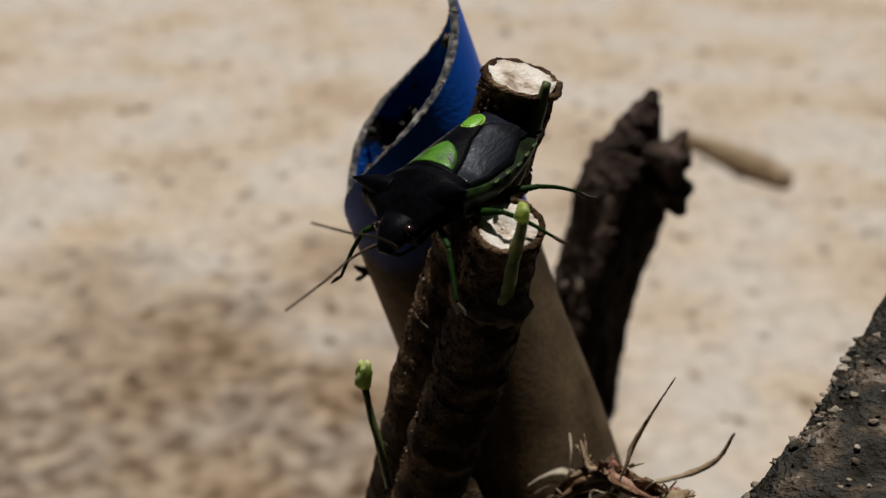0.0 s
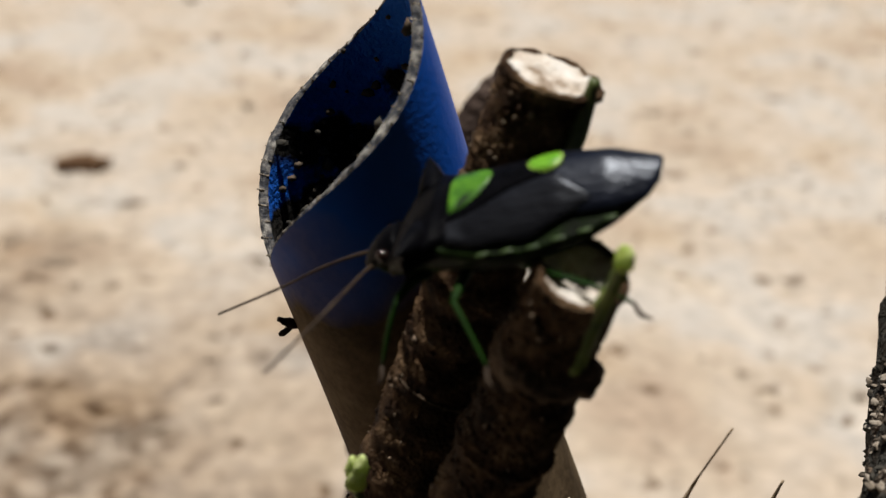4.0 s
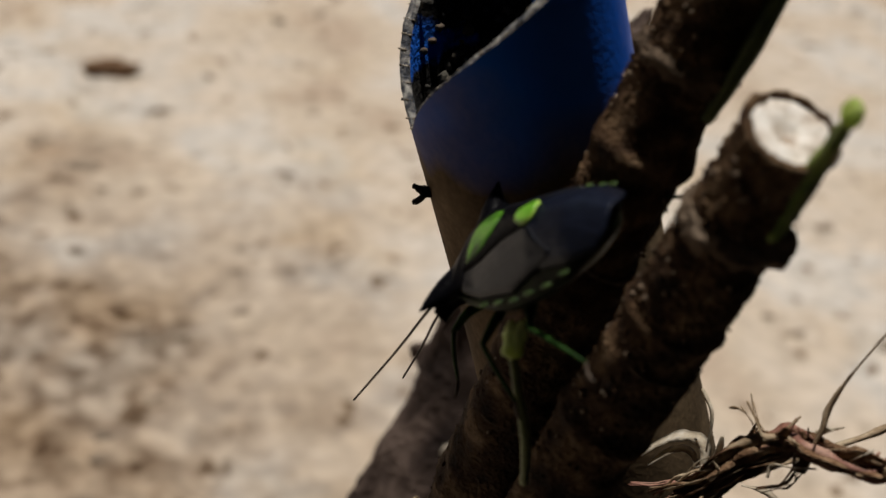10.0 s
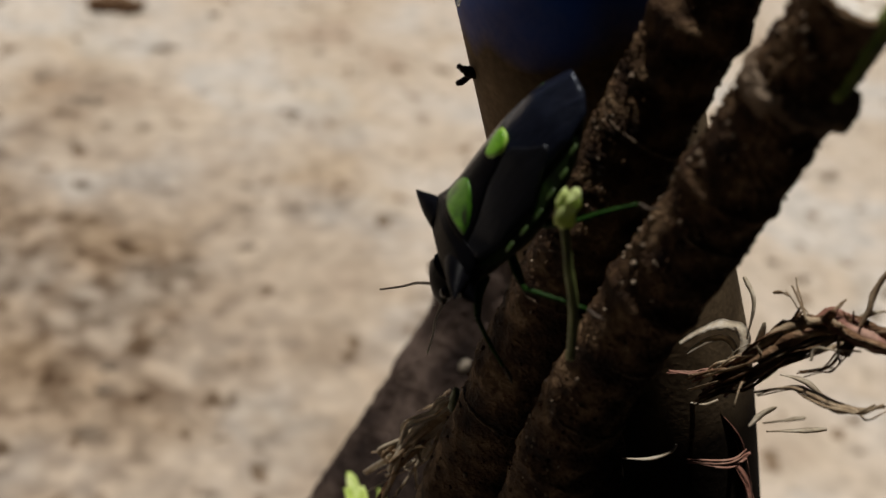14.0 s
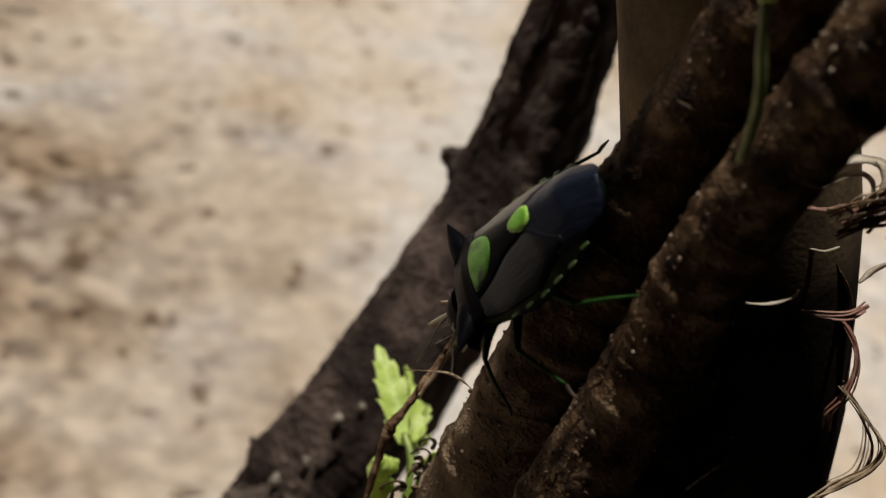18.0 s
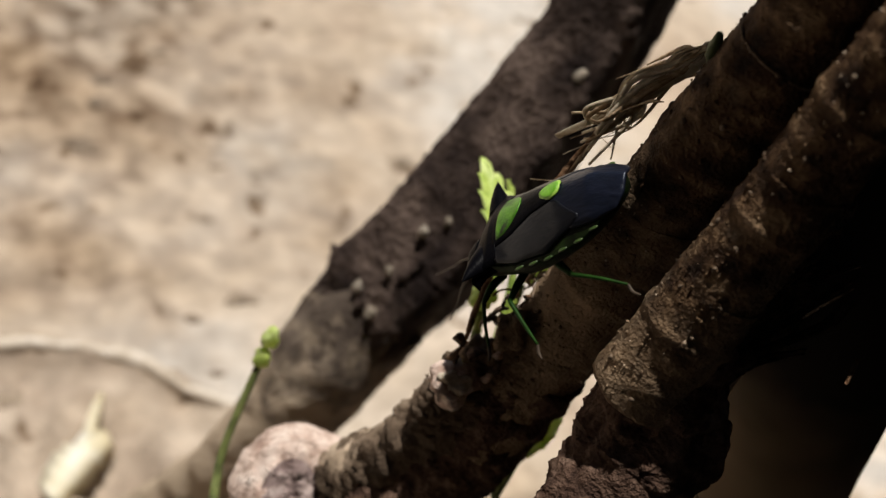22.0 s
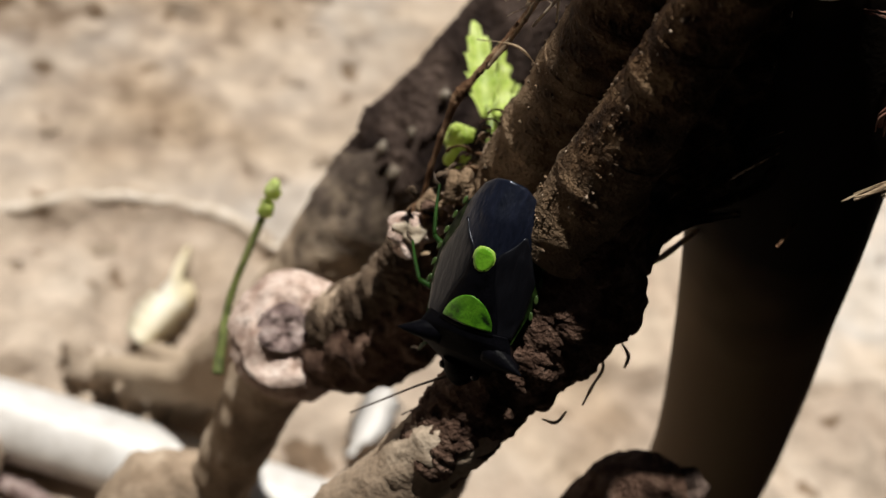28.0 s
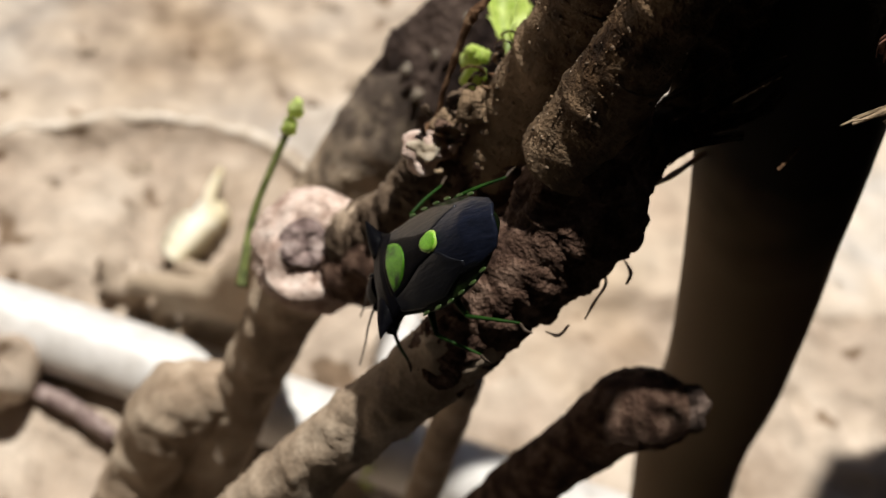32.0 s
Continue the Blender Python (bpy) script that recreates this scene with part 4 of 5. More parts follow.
    for k in range(30):
        end = 3 + (k % 3 > 0) + (k % 5 == 0)
        rows = []
        for m, p in enumerate(strip[:end + 1]):
            spread = 0.25 + 0.42 * m
            rows.append(np.array(p) + np.array((rnd.uniform(-1, 1.5), rnd.uniform(-0.7, 0.7), rnd.uniform(-0.7, 0.9))) * spread)
        part("fibre", ribbon(rows, rnd.uniform(0.3, 0.55) if k % 6 == 0 else rnd.uniform(0.08, 0.24), 0.035, 10, rnd.uniform(-1.2, 1.2), jag=0.15, seed=k), rnd.choice((STRAW, STRAW_PALE, STRAW_PALE)), shrub, "dry frayed bark fibre")
    for k, (a, b, w) in enumerate((((-3.4, 11.0, 154.0), (-0.6, 19.6, 146.6), 0.3), ((-3.2, 10.9, 153.0), (-2.0, 20.4, 144.6), 0.25), ((-2.6, 10.4, 154.4), (0.6, 17.6, 148.8), 0.3), ((-1.2, 12.0, 151.6), (-2.6, 18.8, 143.2), 0.3), ((-4.8, 10.0, 150.4), (-5.6, 14.6, 145.0), 0.2), ((-5.4, 10.0, 141.0), (-8.6, 15.6, 138.6), 0.2))):
        a, b = np.array(a), np.array(b)
        mid = (a + b) / 2 + np.array((0.3, -0.4, 1.1))
        part("fibre", ribbon([a, mid, b], w * 0.6, 0.04, 10, 1.5 + 0.5 * k, jag=0.25, seed=k), STRAW, shrub, "dry frayed bark fibre")
    # the strip runs on as a thin dry twig that hangs along the stem
    part("twig", tube([(-4.4, 15.6, 144.6, 0.16), (-5.2, 16.2, 140.6, 0.22), (-7.4, 15.0, 137.1, 0.3), (-8.8, 14.5, 134.9, 0.34), (-9.3, 14.3, 134.0, 0.46), (-9.7, 13.9, 132.6, 0.3), (-10.4, 12.9, 127.8, 0.24), (-10.7, 12.1, 124.2, 0.2)], 12, 10, 0.12, 0.9, 6), STRAW_BROWN, shrub, "thin brown dry twig hanging along the stem")
    part("twig", tube([(-4.9, 15.0, 143.8, 0.14), (-6.0, 15.2, 139.6, 0.18), (-7.6, 14.6, 136.6, 0.16)], 8, 8, 0.1, 0.9, 7), STRAW, shrub)
    # curled scrolls and flakes of torn bark above the splinter
    for k in range(22):
        f = rnd.random()
        c = np.array((-10.6, 9.8, 126.0)) * (1 - f) + np.array((-5.6, 14.6, 130.6)) * f + np.array((rnd.uniform(-0.9, 0.9), rnd.uniform(-0.9, 0.9), rnd.uniform(-1.2, 1.2)))
        r, start, tilt = rnd.uniform(0.5, 1.3), rnd.uniform(0, 6.28), rnd.uniform(-0.6, 0.6)
        arc = [c + r * (1 - 0.10 * m) * np.array((math.cos(start + 0.75 * m), 0.5 * math.sin(start + 0.75 * m) * tilt, math.sin(start + 0.75 * m))) for m in range(rnd.randrange(4, 7))]
        part("bark_flake", ribbon(arc, rnd.uniform(0.18, 0.5), 0.1, 5, rnd.uniform(-1, 1), jag=0.3, seed=k), rnd.choice((BARK_MID, BARK, STRAW_BROWN, BARK_RED)), shrub)
    return shrub


build_shrub()


def build_low_branches():
    b = tagged(new("low_branch"), "dark brown lopped branch with a rough end", "branch")
    part("wood", tube([(15.0, -4.8, 104.2, 2.6), (13.4, -4.7, 103.8, 3.5), (10.2, -4.0, 102.2, 3.9), (7.2, -4.3, 96.0, 3.2), (3.7, -3.7, 86.0, 3.0), (0, -2, 66, 3.1), (-6, 0, 30, 3.4), (-8, 1, -4, 3.6)], 14, 36, 0.35, 3.4, 81), BARK_RED, b)
    part("broken_end", lump((15.2, -5.0, 104.8), (1.8, 2.0, 2.0), 0.8, 83, sub=3), DARK_WOOD, b)
    t = tagged(new("thin_stick"), "thin pale brown upright stick", "stick")
    part("wood", tube([(-3.2, 4.0, 95, 1.9), (-0.7, 8.8, 69.5, 2.1), (1.1, 12.0, 46.9, 2.3), (3, 15, -4, 2.6)], 10, 24, 0.3, 3.0, 85), BARK_PALE, t)


build_low_branches()


def build_dead_branch():
    d = tagged(new("dead_branch"), "weathered dark dead branch with a broken top", "dead branch")
    rows = [(-1.6, 50.8, 86.4, 6.4), (0.6, 51.6, 89.2, 7.3), (6.8, 54, 97, 7.4), (20.6, 62.0, 121, 6.4), (25.8, 66.0, 147, 5.2), (28.9, 67.6, 160, 5.5), (30.6, 68.6, 167, 5.2)]
    part("wood", tube(rows, 44, 64, 0.5, 5.0, 91, grooves=0.12, face=(-0.82, -0.54, 0.44)), DARK_WOOD, d)
    part("root", tube([(-21, 76, -5, 8.5), (-19.0, 66, 20, 6.2), (-17.5, 55, 42, 5.2), (-13.4, 48.4, 60, 5.3), (-8.8, 47.9, 72, 6.2), (-4, 49.6, 82, 6.9), (4, 53.0, 93, 6.2)], 14, 40, 0.5, 5.0, 93), ROOT_WOOD, d, "pale brown living wood below the dead part")
    for k, (x, y) in enumerate(((-38, 77), (-33, 73), (-28, 71), (-24, 69.5), (-19, 69), (-14, 71), (-30, 80))):
        part("root_flare", tube([(-18.4 + 0.08 * (x + 24), 57.0 + 0.1 * (y - 72), 40, 3.0), (-19.2 + 0.4 * (x + 24), 61.0 + 0.3 * (y - 72), 24, 2.6), (x + 1.0, y - 2.0, 8, 2.2), (x, y, -3, 1.8)], 10, 20, 0.5, 2.5, 300 + k), ROOT_WOOD, d)
    bm = bmesh.new()
    lump((33.6, 63.2, 168.6), (2.6, 2.6, 3.2), 0.9, 95, bm, 3)
    lump((34.2, 62.6, 163.6), (2.0, 2.0, 2.2), 0.9, 96, bm, 3)
    part("knot", bm, DARK_WOOD, d)
    part("spike", tube([(27.0, 68.0, 160, 4.6), (28.6, 68.4, 165, 4.2), (30.4, 69.0, 169.5, 3.2), (31.6, 69.2, 173, 1.7), (32.2, 69.2, 175.2, 0.5)], 12, 28, 0.55, 2.6, 97), DARK_WOOD, d)
    part("knot", lump((17.4, 69.0, 123.6), (1.9, 2.0, 1.7), 1.0, 98, sub=3), DARK_WOOD, d)
    part("knot", lump((-4.0, 56.6, 89.6), (2.0, 2.2, 1.9), 0.9, 99, sub=3), DARK_WOOD, d)
    part("scar", lump((0.4, 51.4, 92.4), (1.5, 1.0, 1.2), 0.6, 100, sub=3), BARK_MID, d, "pale bruise in the dark wood")
    # loose ragged edge of the dark bark and weathering cracks along the grain
    rnd = random.Random(44)
    line = spline(rows, 44)
    axes = frames(line[:, :3])
    for k in range(15):
        u, v = axes[2]
        a = 2 * math.pi * (k + rnd.uniform(-0.3, 0.3)) / 15
        out_ = u * math.cos(a) + v * math.sin(a)
        c = line[4, :3] + out_ * line[4, 3] * 0.93
        tip_ = c - np.cross(u, v) * rnd.uniform(1.5, 5.0) + out_ * rnd.uniform(-0.4, 0.5)
        part("bark_flake", ribbon([c + np.cross(u, v) * 2.0, c, tip_], rnd.uniform(1.0, 2.0), 0.5, 6, rnd.uniform(-0.3, 0.3), jag=0.5, seed=k), DARK_WOOD, d)
    for k in range(26):
        i = rnd.randrange(14, len(line) - 60)
        a = rnd.uniform(0, 2 * math.pi)
        rows_ = []
        for m in range(i, i + rnd.randrange(14, 46), 4):
            u, v = axes[m]
            d_ = u * math.cos(a + 0.004 * (m - i)) + v * math.sin(a + 0.004 * (m - i))
            rows_.append((*(line[m, :3] + d_ * line[m, 3] * 1.0), rnd.uniform(0.25, 0.6)))
        part("ridge", tube(rows_, 4, 8, 0.25, 1.2, k), DARK_WOOD, d)
    for k in range(9):
        i = rnd.randrange(20, len(line) - 70)
        u, v = axes[i]
        out_ = np.array((-0.75, -0.6, 0.25)) + np.array((rnd.uniform(-0.4, 0.5), rnd.uniform(-0.3, 0.5), 0))
        out_ -= np.cross(u, v) * (out_ @ np.cross(u, v))
        out_ /= np.linalg.norm(out_)
        r = rnd.uniform(0.35, 0.7)
        part("speck", lump(line[i, :3] + out_ * line[i, 3] * 0.98, (r, r, r * 1.5), 0.8, k + 200, sub=2), GRAVEL_PALE, d, "pale speck of lichen on the dark wood")
    return d


build_dead_branch()


# ---- dry fibre tuft tied round the pipe ----
def build_tuft():
    tuft = tagged(new("fibre_tuft"), "tuft of dry curled bark fibres against the pipe", "fibre tuft")
    core = spline([(9.5, 0.9, 161.8), (11.3, -0.7, 164.7), (12.9, -2.0, 167.9), (14.5, -3.2, 169.8), (15.3, -4.6, 170.2), (17.2, -6.9, 170.9), (18.6, -8.4, 171.4)], 10)
    axes = frames(core)
    rnd = random.Random(12)
    for k in range(30):
        a0, twist, reach = k * 2.4, rnd.uniform(0.03, 0.10), rnd.uniform(0.45, 1.0) if k % 3 else 1.0
        first = rnd.choice((0, 0, 4, 8))
        rows = []
        for i in range(first, int(len(core) * reach), 5):
            u, v = axes[i]
            r = rnd.uniform(0.3, 1.35) * (1.0 - 0.008 * i)
            rows.append(core[i] + (u * math.cos(a0 + twist * i) + v * math.sin(a0 + twist * i)) * r)
        last = rows[-1] + (rows[-1] - rows[-2]) * 0.4 + np.array((rnd.uniform(-0.9, 0.9), rnd.uniform(-0.7, 0.7), rnd.uniform(-0.9, 1.1)))
        mat = (STRAW_BROWN, STRAW_BROWN, STRAW_RED, STRAW, STRAW_BROWN)[k % 5]
        part("bark_strip", ribbon([*rows, last], rnd.uniform(0.16, 0.50), 0.10, 6, rnd.uniform(1.0, 4.0), jag=0.5, seed=k), mat, tuft, "reddish brown frayed bark strip")
    end = core[-1]
    part("frayed_end", lump(end, (0.9, 1.0, 0.8), 0.8, 104, sub=3), STRAW, tuft, "pale frayed end of the strips")
    for k in range(9):
        tip = end + np.array((rnd.uniform(0.3, 1.6), rnd.uniform(-1.4, 0.2), rnd.uniform(-0.7, 0.8)))
        part("frayed_end", ribbon([core[-6], end, tip], 0.3, 0.12, 6, 1.0, jag=0.5, seed=k), STRAW_PALE, tuft)
    def strand(k, mat, w, turn, pts):
        curl = mat is STRAW_PALE and turn == 0.4
        part("strand", ribbon(pts, w if curl or w < 0.25 else w * (0.55 if w > 0.32 else 0.75), 0.08, 10, turn, jag=0.3, seed=k), mat, tuft)
        if not curl and w > 0.32:
            for m in range(3):
                drift = np.array((rnd.uniform(-0.5, 0.5), rnd.uniform(-0.5, 0.5), rnd.uniform(-0.5, 0.5)))
                side = [np.array(p) + drift * (0.3 + i / len(pts)) + np.array((rnd.uniform(-0.15, 0.15), rnd.uniform(-0.15, 0.15), rnd.uniform(-0.2, 0.2))) for i, p in enumerate(pts)]
                part("strand", ribbon(side, rnd.uniform(0.07, 0.17), 0.05, 8, turn * rnd.uniform(0.6, 1.6), jag=0.3, seed=k + m), mat, tuft)

    strand(0, STRAW_RED, 0.55, 1.2, [(14.3, 4.0, 151.2), (16.0, 4.0, 152.3), (17.2, 2.8, 151.5), (17.4, 1.6, 150.0), (17.0, 0.9, 148.2), (16.2, 0.8, 146.6), (16.6, 0.9, 145.2)])
    strand(1, STRAW, 0.5, 1.4, [(16.5, 1.0, 148.5), (17.9, -0.7, 147.2), (19.0, -2.2, 145.9), (18.3, -2.9, 144.4), (16.5, -2.9, 143.2), (14.7, -3.0, 141.9)])
    strand(2, STRAW_PALE, 0.3, 1.4, [(17.6, 4.8, 154.5), (18.5, 5.0, 155.4), (19.5, 4.9, 156.1)])
    strand(3, STRAW_PALE, 0.16, 1.0, [(6.5, 2.6, 154.8), (8.2, 2.0, 155.1), (9.5, 1.7, 155.8), (10.0, 1.9, 156.3)])
    strand(4, STRAW_PALE, 0.14, 1.0, [(11.8, 4.6, 157.6), (12.8, 4.1, 157.7), (13.7, 4.0, 158.1)])
    strand(5, HUSK, 0.4, 1.5, [(3.2, 2.4, 133.9), (5.9, 2.0, 136.3), (9.0, 2.2, 139.5), (11.2, 2.3, 142.1)])
    strand(6, HUSK, 0.5, 1.5, [(5.0, 2.6, 132.0), (7.8, 2.5, 134.7), (10.5, 2.2, 137.2), (11.6, 2.5, 139.5)])
    strand(7, HUSK, 0.35, 1.5, [(4.3, 2.1, 135.6), (6.6, 2.3, 138.4), (8.0, 2.8, 141.0), (10.2, 2.4, 143.2)])
    strand(8, HUSK, 0.45, 1.5, [(5.9, 2.3, 130.6), (7.5, 2.5, 133.1), (10.8, 2.3, 134.5)])
    strand(9, HUSK, 0.4, 1.5, [(2.6, 2.7, 136.9), (5.3, 2.5, 139.5), (7.3, 2.3, 143.2)])
    strand(10, STRAW_BROWN, 0.22, 1.5, [(13.0, -0.7, 134.0), (16.6, 2.4, 134.3), (23.0, 4.8, 133.9), (26.0, 5.9, 133.4)])
    strand(11, STRAW_PALE, 0.62, 0.4, [(9.6, 4.5, 163.0), (10.6, 4.4, 163.9), (11.9, 4.1, 164.7), (12.9, 3.2, 165.0), (13.1, 2.4, 164.4), (12.7, 1.8, 163.4)])
    strand(12, STRAW_PALE, 0.42, 0.4, [(10.0, 4.0, 162.5), (11.1, 3.9, 163.5), (12.1, 3.6, 164.0), (12.6, 2.9, 163.9), (12.6, 2.3, 163.3)])
    strand(13, STRAW_PALE, 0.60, 0.8, [(11.5, 1.8, 162.6), (12.0, 1.4, 164.0), (12.5, 0.8, 164.9)])
    strand(14, STRAW_RED, 0.42, 0.6, [(8.7, 3.4, 161.6), (10.0, 2.6, 161.9), (10.9, 2.0, 162.5), (11.3, 1.5, 162.3), (10.8, 1.2, 161.6)])
    strand(15, STRAW_RED, 0.50, 1.2, [(9.6, 0.4, 162.2), (10.6, -0.3, 163.8), (11.7, -1.4, 165.4)])
    strand(16, STRAW, 0.80, 0.4, [(13.1, -2.6, 169.9), (12.9, -1.7, 170.6), (12.6, -0.8, 171.3)])
    strand(17, STRAW, 0.16, 1.0, [(12.5, -1.1, 170.7), (12.4, -0.4, 170.5), (12.4, 0.4, 169.9)])
    strand(18, STRAW, 0.30, 0.8, [(13.5, -3.0, 170.0), (14.1, -3.2, 171.0), (14.7, -3.3, 171.9)])
    strand(19, STRAW_BROWN, 0.40, 1.0, [(12.0, -1.0, 166.6), (12.7, -1.3, 168.2), (13.4, -1.6, 169.4)])
    strand(20, STRAW_BROWN, 0.35, 1.0, [(15.0, -4.1, 169.8), (15.1, -3.9, 170.4), (15.0, -3.5, 170.9)])
    strand(21, STRAW_BROWN, 0.36, 1.2, [(13.1, -3.6, 166.7), (13.8, -4.3, 167.4), (14.3, -4.6, 168.1), (14.8, -4.4, 169.3)])
    strand(22, STRAW_PALE, 0.22, 1.0, [(13.0, -4.2, 168.1), (13.3, -3.9, 168.8), (14.0, -4.7, 169.2), (15.0, -5.7, 169.8)])
    strand(23, STRAW, 0.34, 1.6, [(11.4, -2.2, 164.2), (12.6, -3.7, 165.7), (13.3, -4.8, 166.0), (14.0, -6.1, 166.2), (14.6, -7.1, 166.6), (14.9, -7.7, 166.8), (15.8, -8.1, 167.7)])
    strand(24, STRAW_PALE, 0.22, 1.2, [(12.3, 1.3, 165.6), (12.5, 2.1, 168.0), (12.6, 4.0, 168.6)])
    strand(25, STRAW_PALE, 0.30, 1.0, [(12.2, 0.2, 165.2), (12.3, 0.1, 167.0), (12.3, 0.2, 167.8)])
    strand(26, STRAW_PALE, 0.24, 1.4, [(11.4, -4.0, 163.2), (11.6, -5.5, 164.7), (12.4, -6.2, 165.4)])
    strand(27, STRAW_PALE, 0.24, 1.4, [(15.2, 0.6, 163.0), (16.6, -0.4, 163.0), (18.0, -1.7, 162.1)])
    strand(28, STRAW_PALE, 0.30, 1.4, [(16.4, 1.4, 157.2), (18.1, 0.0, 158.3), (19.6, -0.5, 158.7)])
    strand(29, STRAW_RED, 0.40, 1.0, [(12.0, 2.8, 153.6), (14.5, 1.6, 154.2), (15.9, 1.6, 155.1)])
    strand(30, STRAW, 0.28, 2.5, [(15.0, -4.7, 170.4), (15.5, -4.5, 171.8), (15.9, -4.0, 173.0), (16.9, -3.8, 175.3), (18.4, -4.2, 179.2)])
    strand(31, STRAW, 0.3, 2.0, [(12.0, -2.0, 165.6), (16.4, -2.8, 168.2), (20.6, -3.0, 169.6), (22.8, -3.2, 171.2), (23.8, -3.2, 173.6)])
    strand(32, STRAW_RED, 0.6, 1.2, [(14.0, 4.8, 157.0), (17.0, 4.4, 153.6), (18.8, 3.8, 149.4), (19.4, 3.4, 146.4)])
    strand(33, STRAW, 0.35, 1.6, [(19.4, 3.4, 146.4), (22.4, 2.6, 143.0), (23.6, 2.2, 138.6), (22.0, 2.4, 136.4)])
    strand(34, STRAW, 0.4, 1.4, [(4.2, 0.6, 129.8), (7.6, 3.8, 127.8), (11.6, 7.3, 126.6), (13.4, 9.0, 126.4)])
    strand(35, STRAW, 0.3, 1.4, [(5.6, 2.6, 130.6), (8.6, 5.2, 129.8), (12.4, 8.0, 128.6)])
    strand(36, STRAW, 0.35, 1.0, [(30.0, 18.0, 111.0), (35.6, 21.1, 114.2), (39.4, 22.6, 116.3), (44.0, 24.0, 118.4)])
    for k in range(14):
        i = rnd.randrange(6, len(core) - 2)
        out = np.array((rnd.uniform(-0.4, 1.0), rnd.uniform(-0.9, 0.4), rnd.uniform(-0.5, 1.0)))
        out /= np.linalg.norm(out)
        bend = np.array((rnd.uniform(-0.5, 0.5), rnd.uniform(-0.5, 0.5), rnd.uniform(-0.6, 0.4)))
        size = rnd.uniform(0.8, 2.0)
        p = core[i] + out * 1.0
        part("fibre", ribbon([core[i], p + out * 0.4 * size, p + out * size + bend * size * 0.6], rnd.uniform(0.07, 0.16), 0.06, 5, 2.0, jag=0.5, seed=k), rnd.choice((STRAW, STRAW_PALE)), tuft)
    # brown frayed husk packed between stem and pipe
    bm = bmesh.new()
    for k in range(12):
        lump((3.4 + 0.42 * k, 5.0 + 0.5 * (k % 3), 160 - 2.3 * k), (3.2, 2.4, 3.4), 0.6, 110 + k, bm, 3)
    for k in range(6):
        lump((3.0 + 1.7 * k, 2.0 + 1.3 * k, 131.8 + 0.6 * k), (2.2, 2.0, 2.4), 0.6, 130 + k, bm, 3)
    part("husk", bm, HUSK, tuft, "dark brown husk between stem and pipe")
    return tuft


build_tuft()


# ---- broken concrete block ----
def build_block():
    a, b = np.array((9.0, -29.5, 175.2)), np.array((95.0, 79.0, 189.0))
    a, b = a + np.array((-0.9, 0.7, 0.2)), b + np.array((-0.9, 0.7, 0.2))
    d = (b - a) / np.linalg.norm(b - a)
    out = np.cross(d, (0, 0, 1))
    out /= np.linalg.norm(out)
    bm = bmesh.new()
    prof = [(48, -190), (30, -120), (14.5, -60), (5.0, -22), (1.6, -8), (0.8, -3), (1.8, -0.6), (4, 0.4), (9, 0.9), (16, 1.3), (28, 1.6), (60, 1.4), (110, 1.0), (116, -6), (150, -190)]
    rows = []
    n = 170
    for i in range(n + 1):
        c = a + (b - a) * i / n
        row = []
        for k, (o, h) in enumerate(prof):
            p = c + out * o + np.array((0, 0, h))
            if h < -180:
                p[2] = -4
            r = 1.0 * rough_noise(p, 120, 9.0) + 0.8 * rough_noise(p, 121, 2.6) + 0.35 * rough_noise(p, 122, 0.9)
            g = np.array((out[0] * -0.55, out[1] * -0.55, 0.8))
            row.append(bm.verts.new(at(*(p + g * r))))
        rows.append(row)
    for r, q in zip(rows, rows[1:]):
        for k in range(len(prof) - 1):
            bm.faces.new((r[k], r[k + 1], q[k + 1], q[k]))
    for r in (rows[0], rows[-1]):
        bm.faces.new(r)
    block = tagged(part("concrete_block", bm, CONCRETE), "rough grey-brown broken concrete block with a chipped edge", "concrete block")
    rnd = random.Random(77)
    for mat, count, label in ((GRAVEL_PALE, 420, "pale gravel grains in the concrete"), (GRAVEL_DARK, 420, "dark gravel grains in the concrete")):
        grains = bmesh.new()
        for k in range(count):
            c = a + (b - a) * rnd.uniform(0.0, 0.30)
            i = rnd.uniform(2.5, 9.5)
            o, h = np.interp(i, range(len(prof)), [q[0] for q in prof]), np.interp(i, range(len(prof)), [q[1] for q in prof])
            p = c + out * o + np.array((0, 0, h))
            p = p + np.array((out[0] * -0.55, out[1] * -0.55, 0.8)) * (1.0 * rough_noise(p, 120, 9.0) + 0.5 * rough_noise(p, 121, 2.6))
            r = rnd.choice((0.08, 0.11, 0.15, 0.26)) * rnd.uniform(0.7, 1.3)
            lump(p, (r * rnd.uniform(0.9, 1.8), r * 1.2, r * 0.7), 1.0, k, grains, 2)
        part("gravel", grains, mat, block, label)
    return block


build_block()


# ---- things on the ground ----
def build_white_pipe():
    p = tagged(new("white_pipe"), "white plastic water pipe lying on the soil", "pipe")
    rows = [(-130, 90, 6.6), (-90, 77.5, 6.6), (-62, 68.8, 6.6), (-28, 55.8, 6.6), (6, 41.5, 6.6), (60, 18.8, 6.6), (120, -6, 6.6)]
    part("tube", tube([(*r, 6.6) for r in rows], 8, 40, 0.0, caps=(True, True)), WHITE_PIPE, p)
    return p


build_white_pipe()


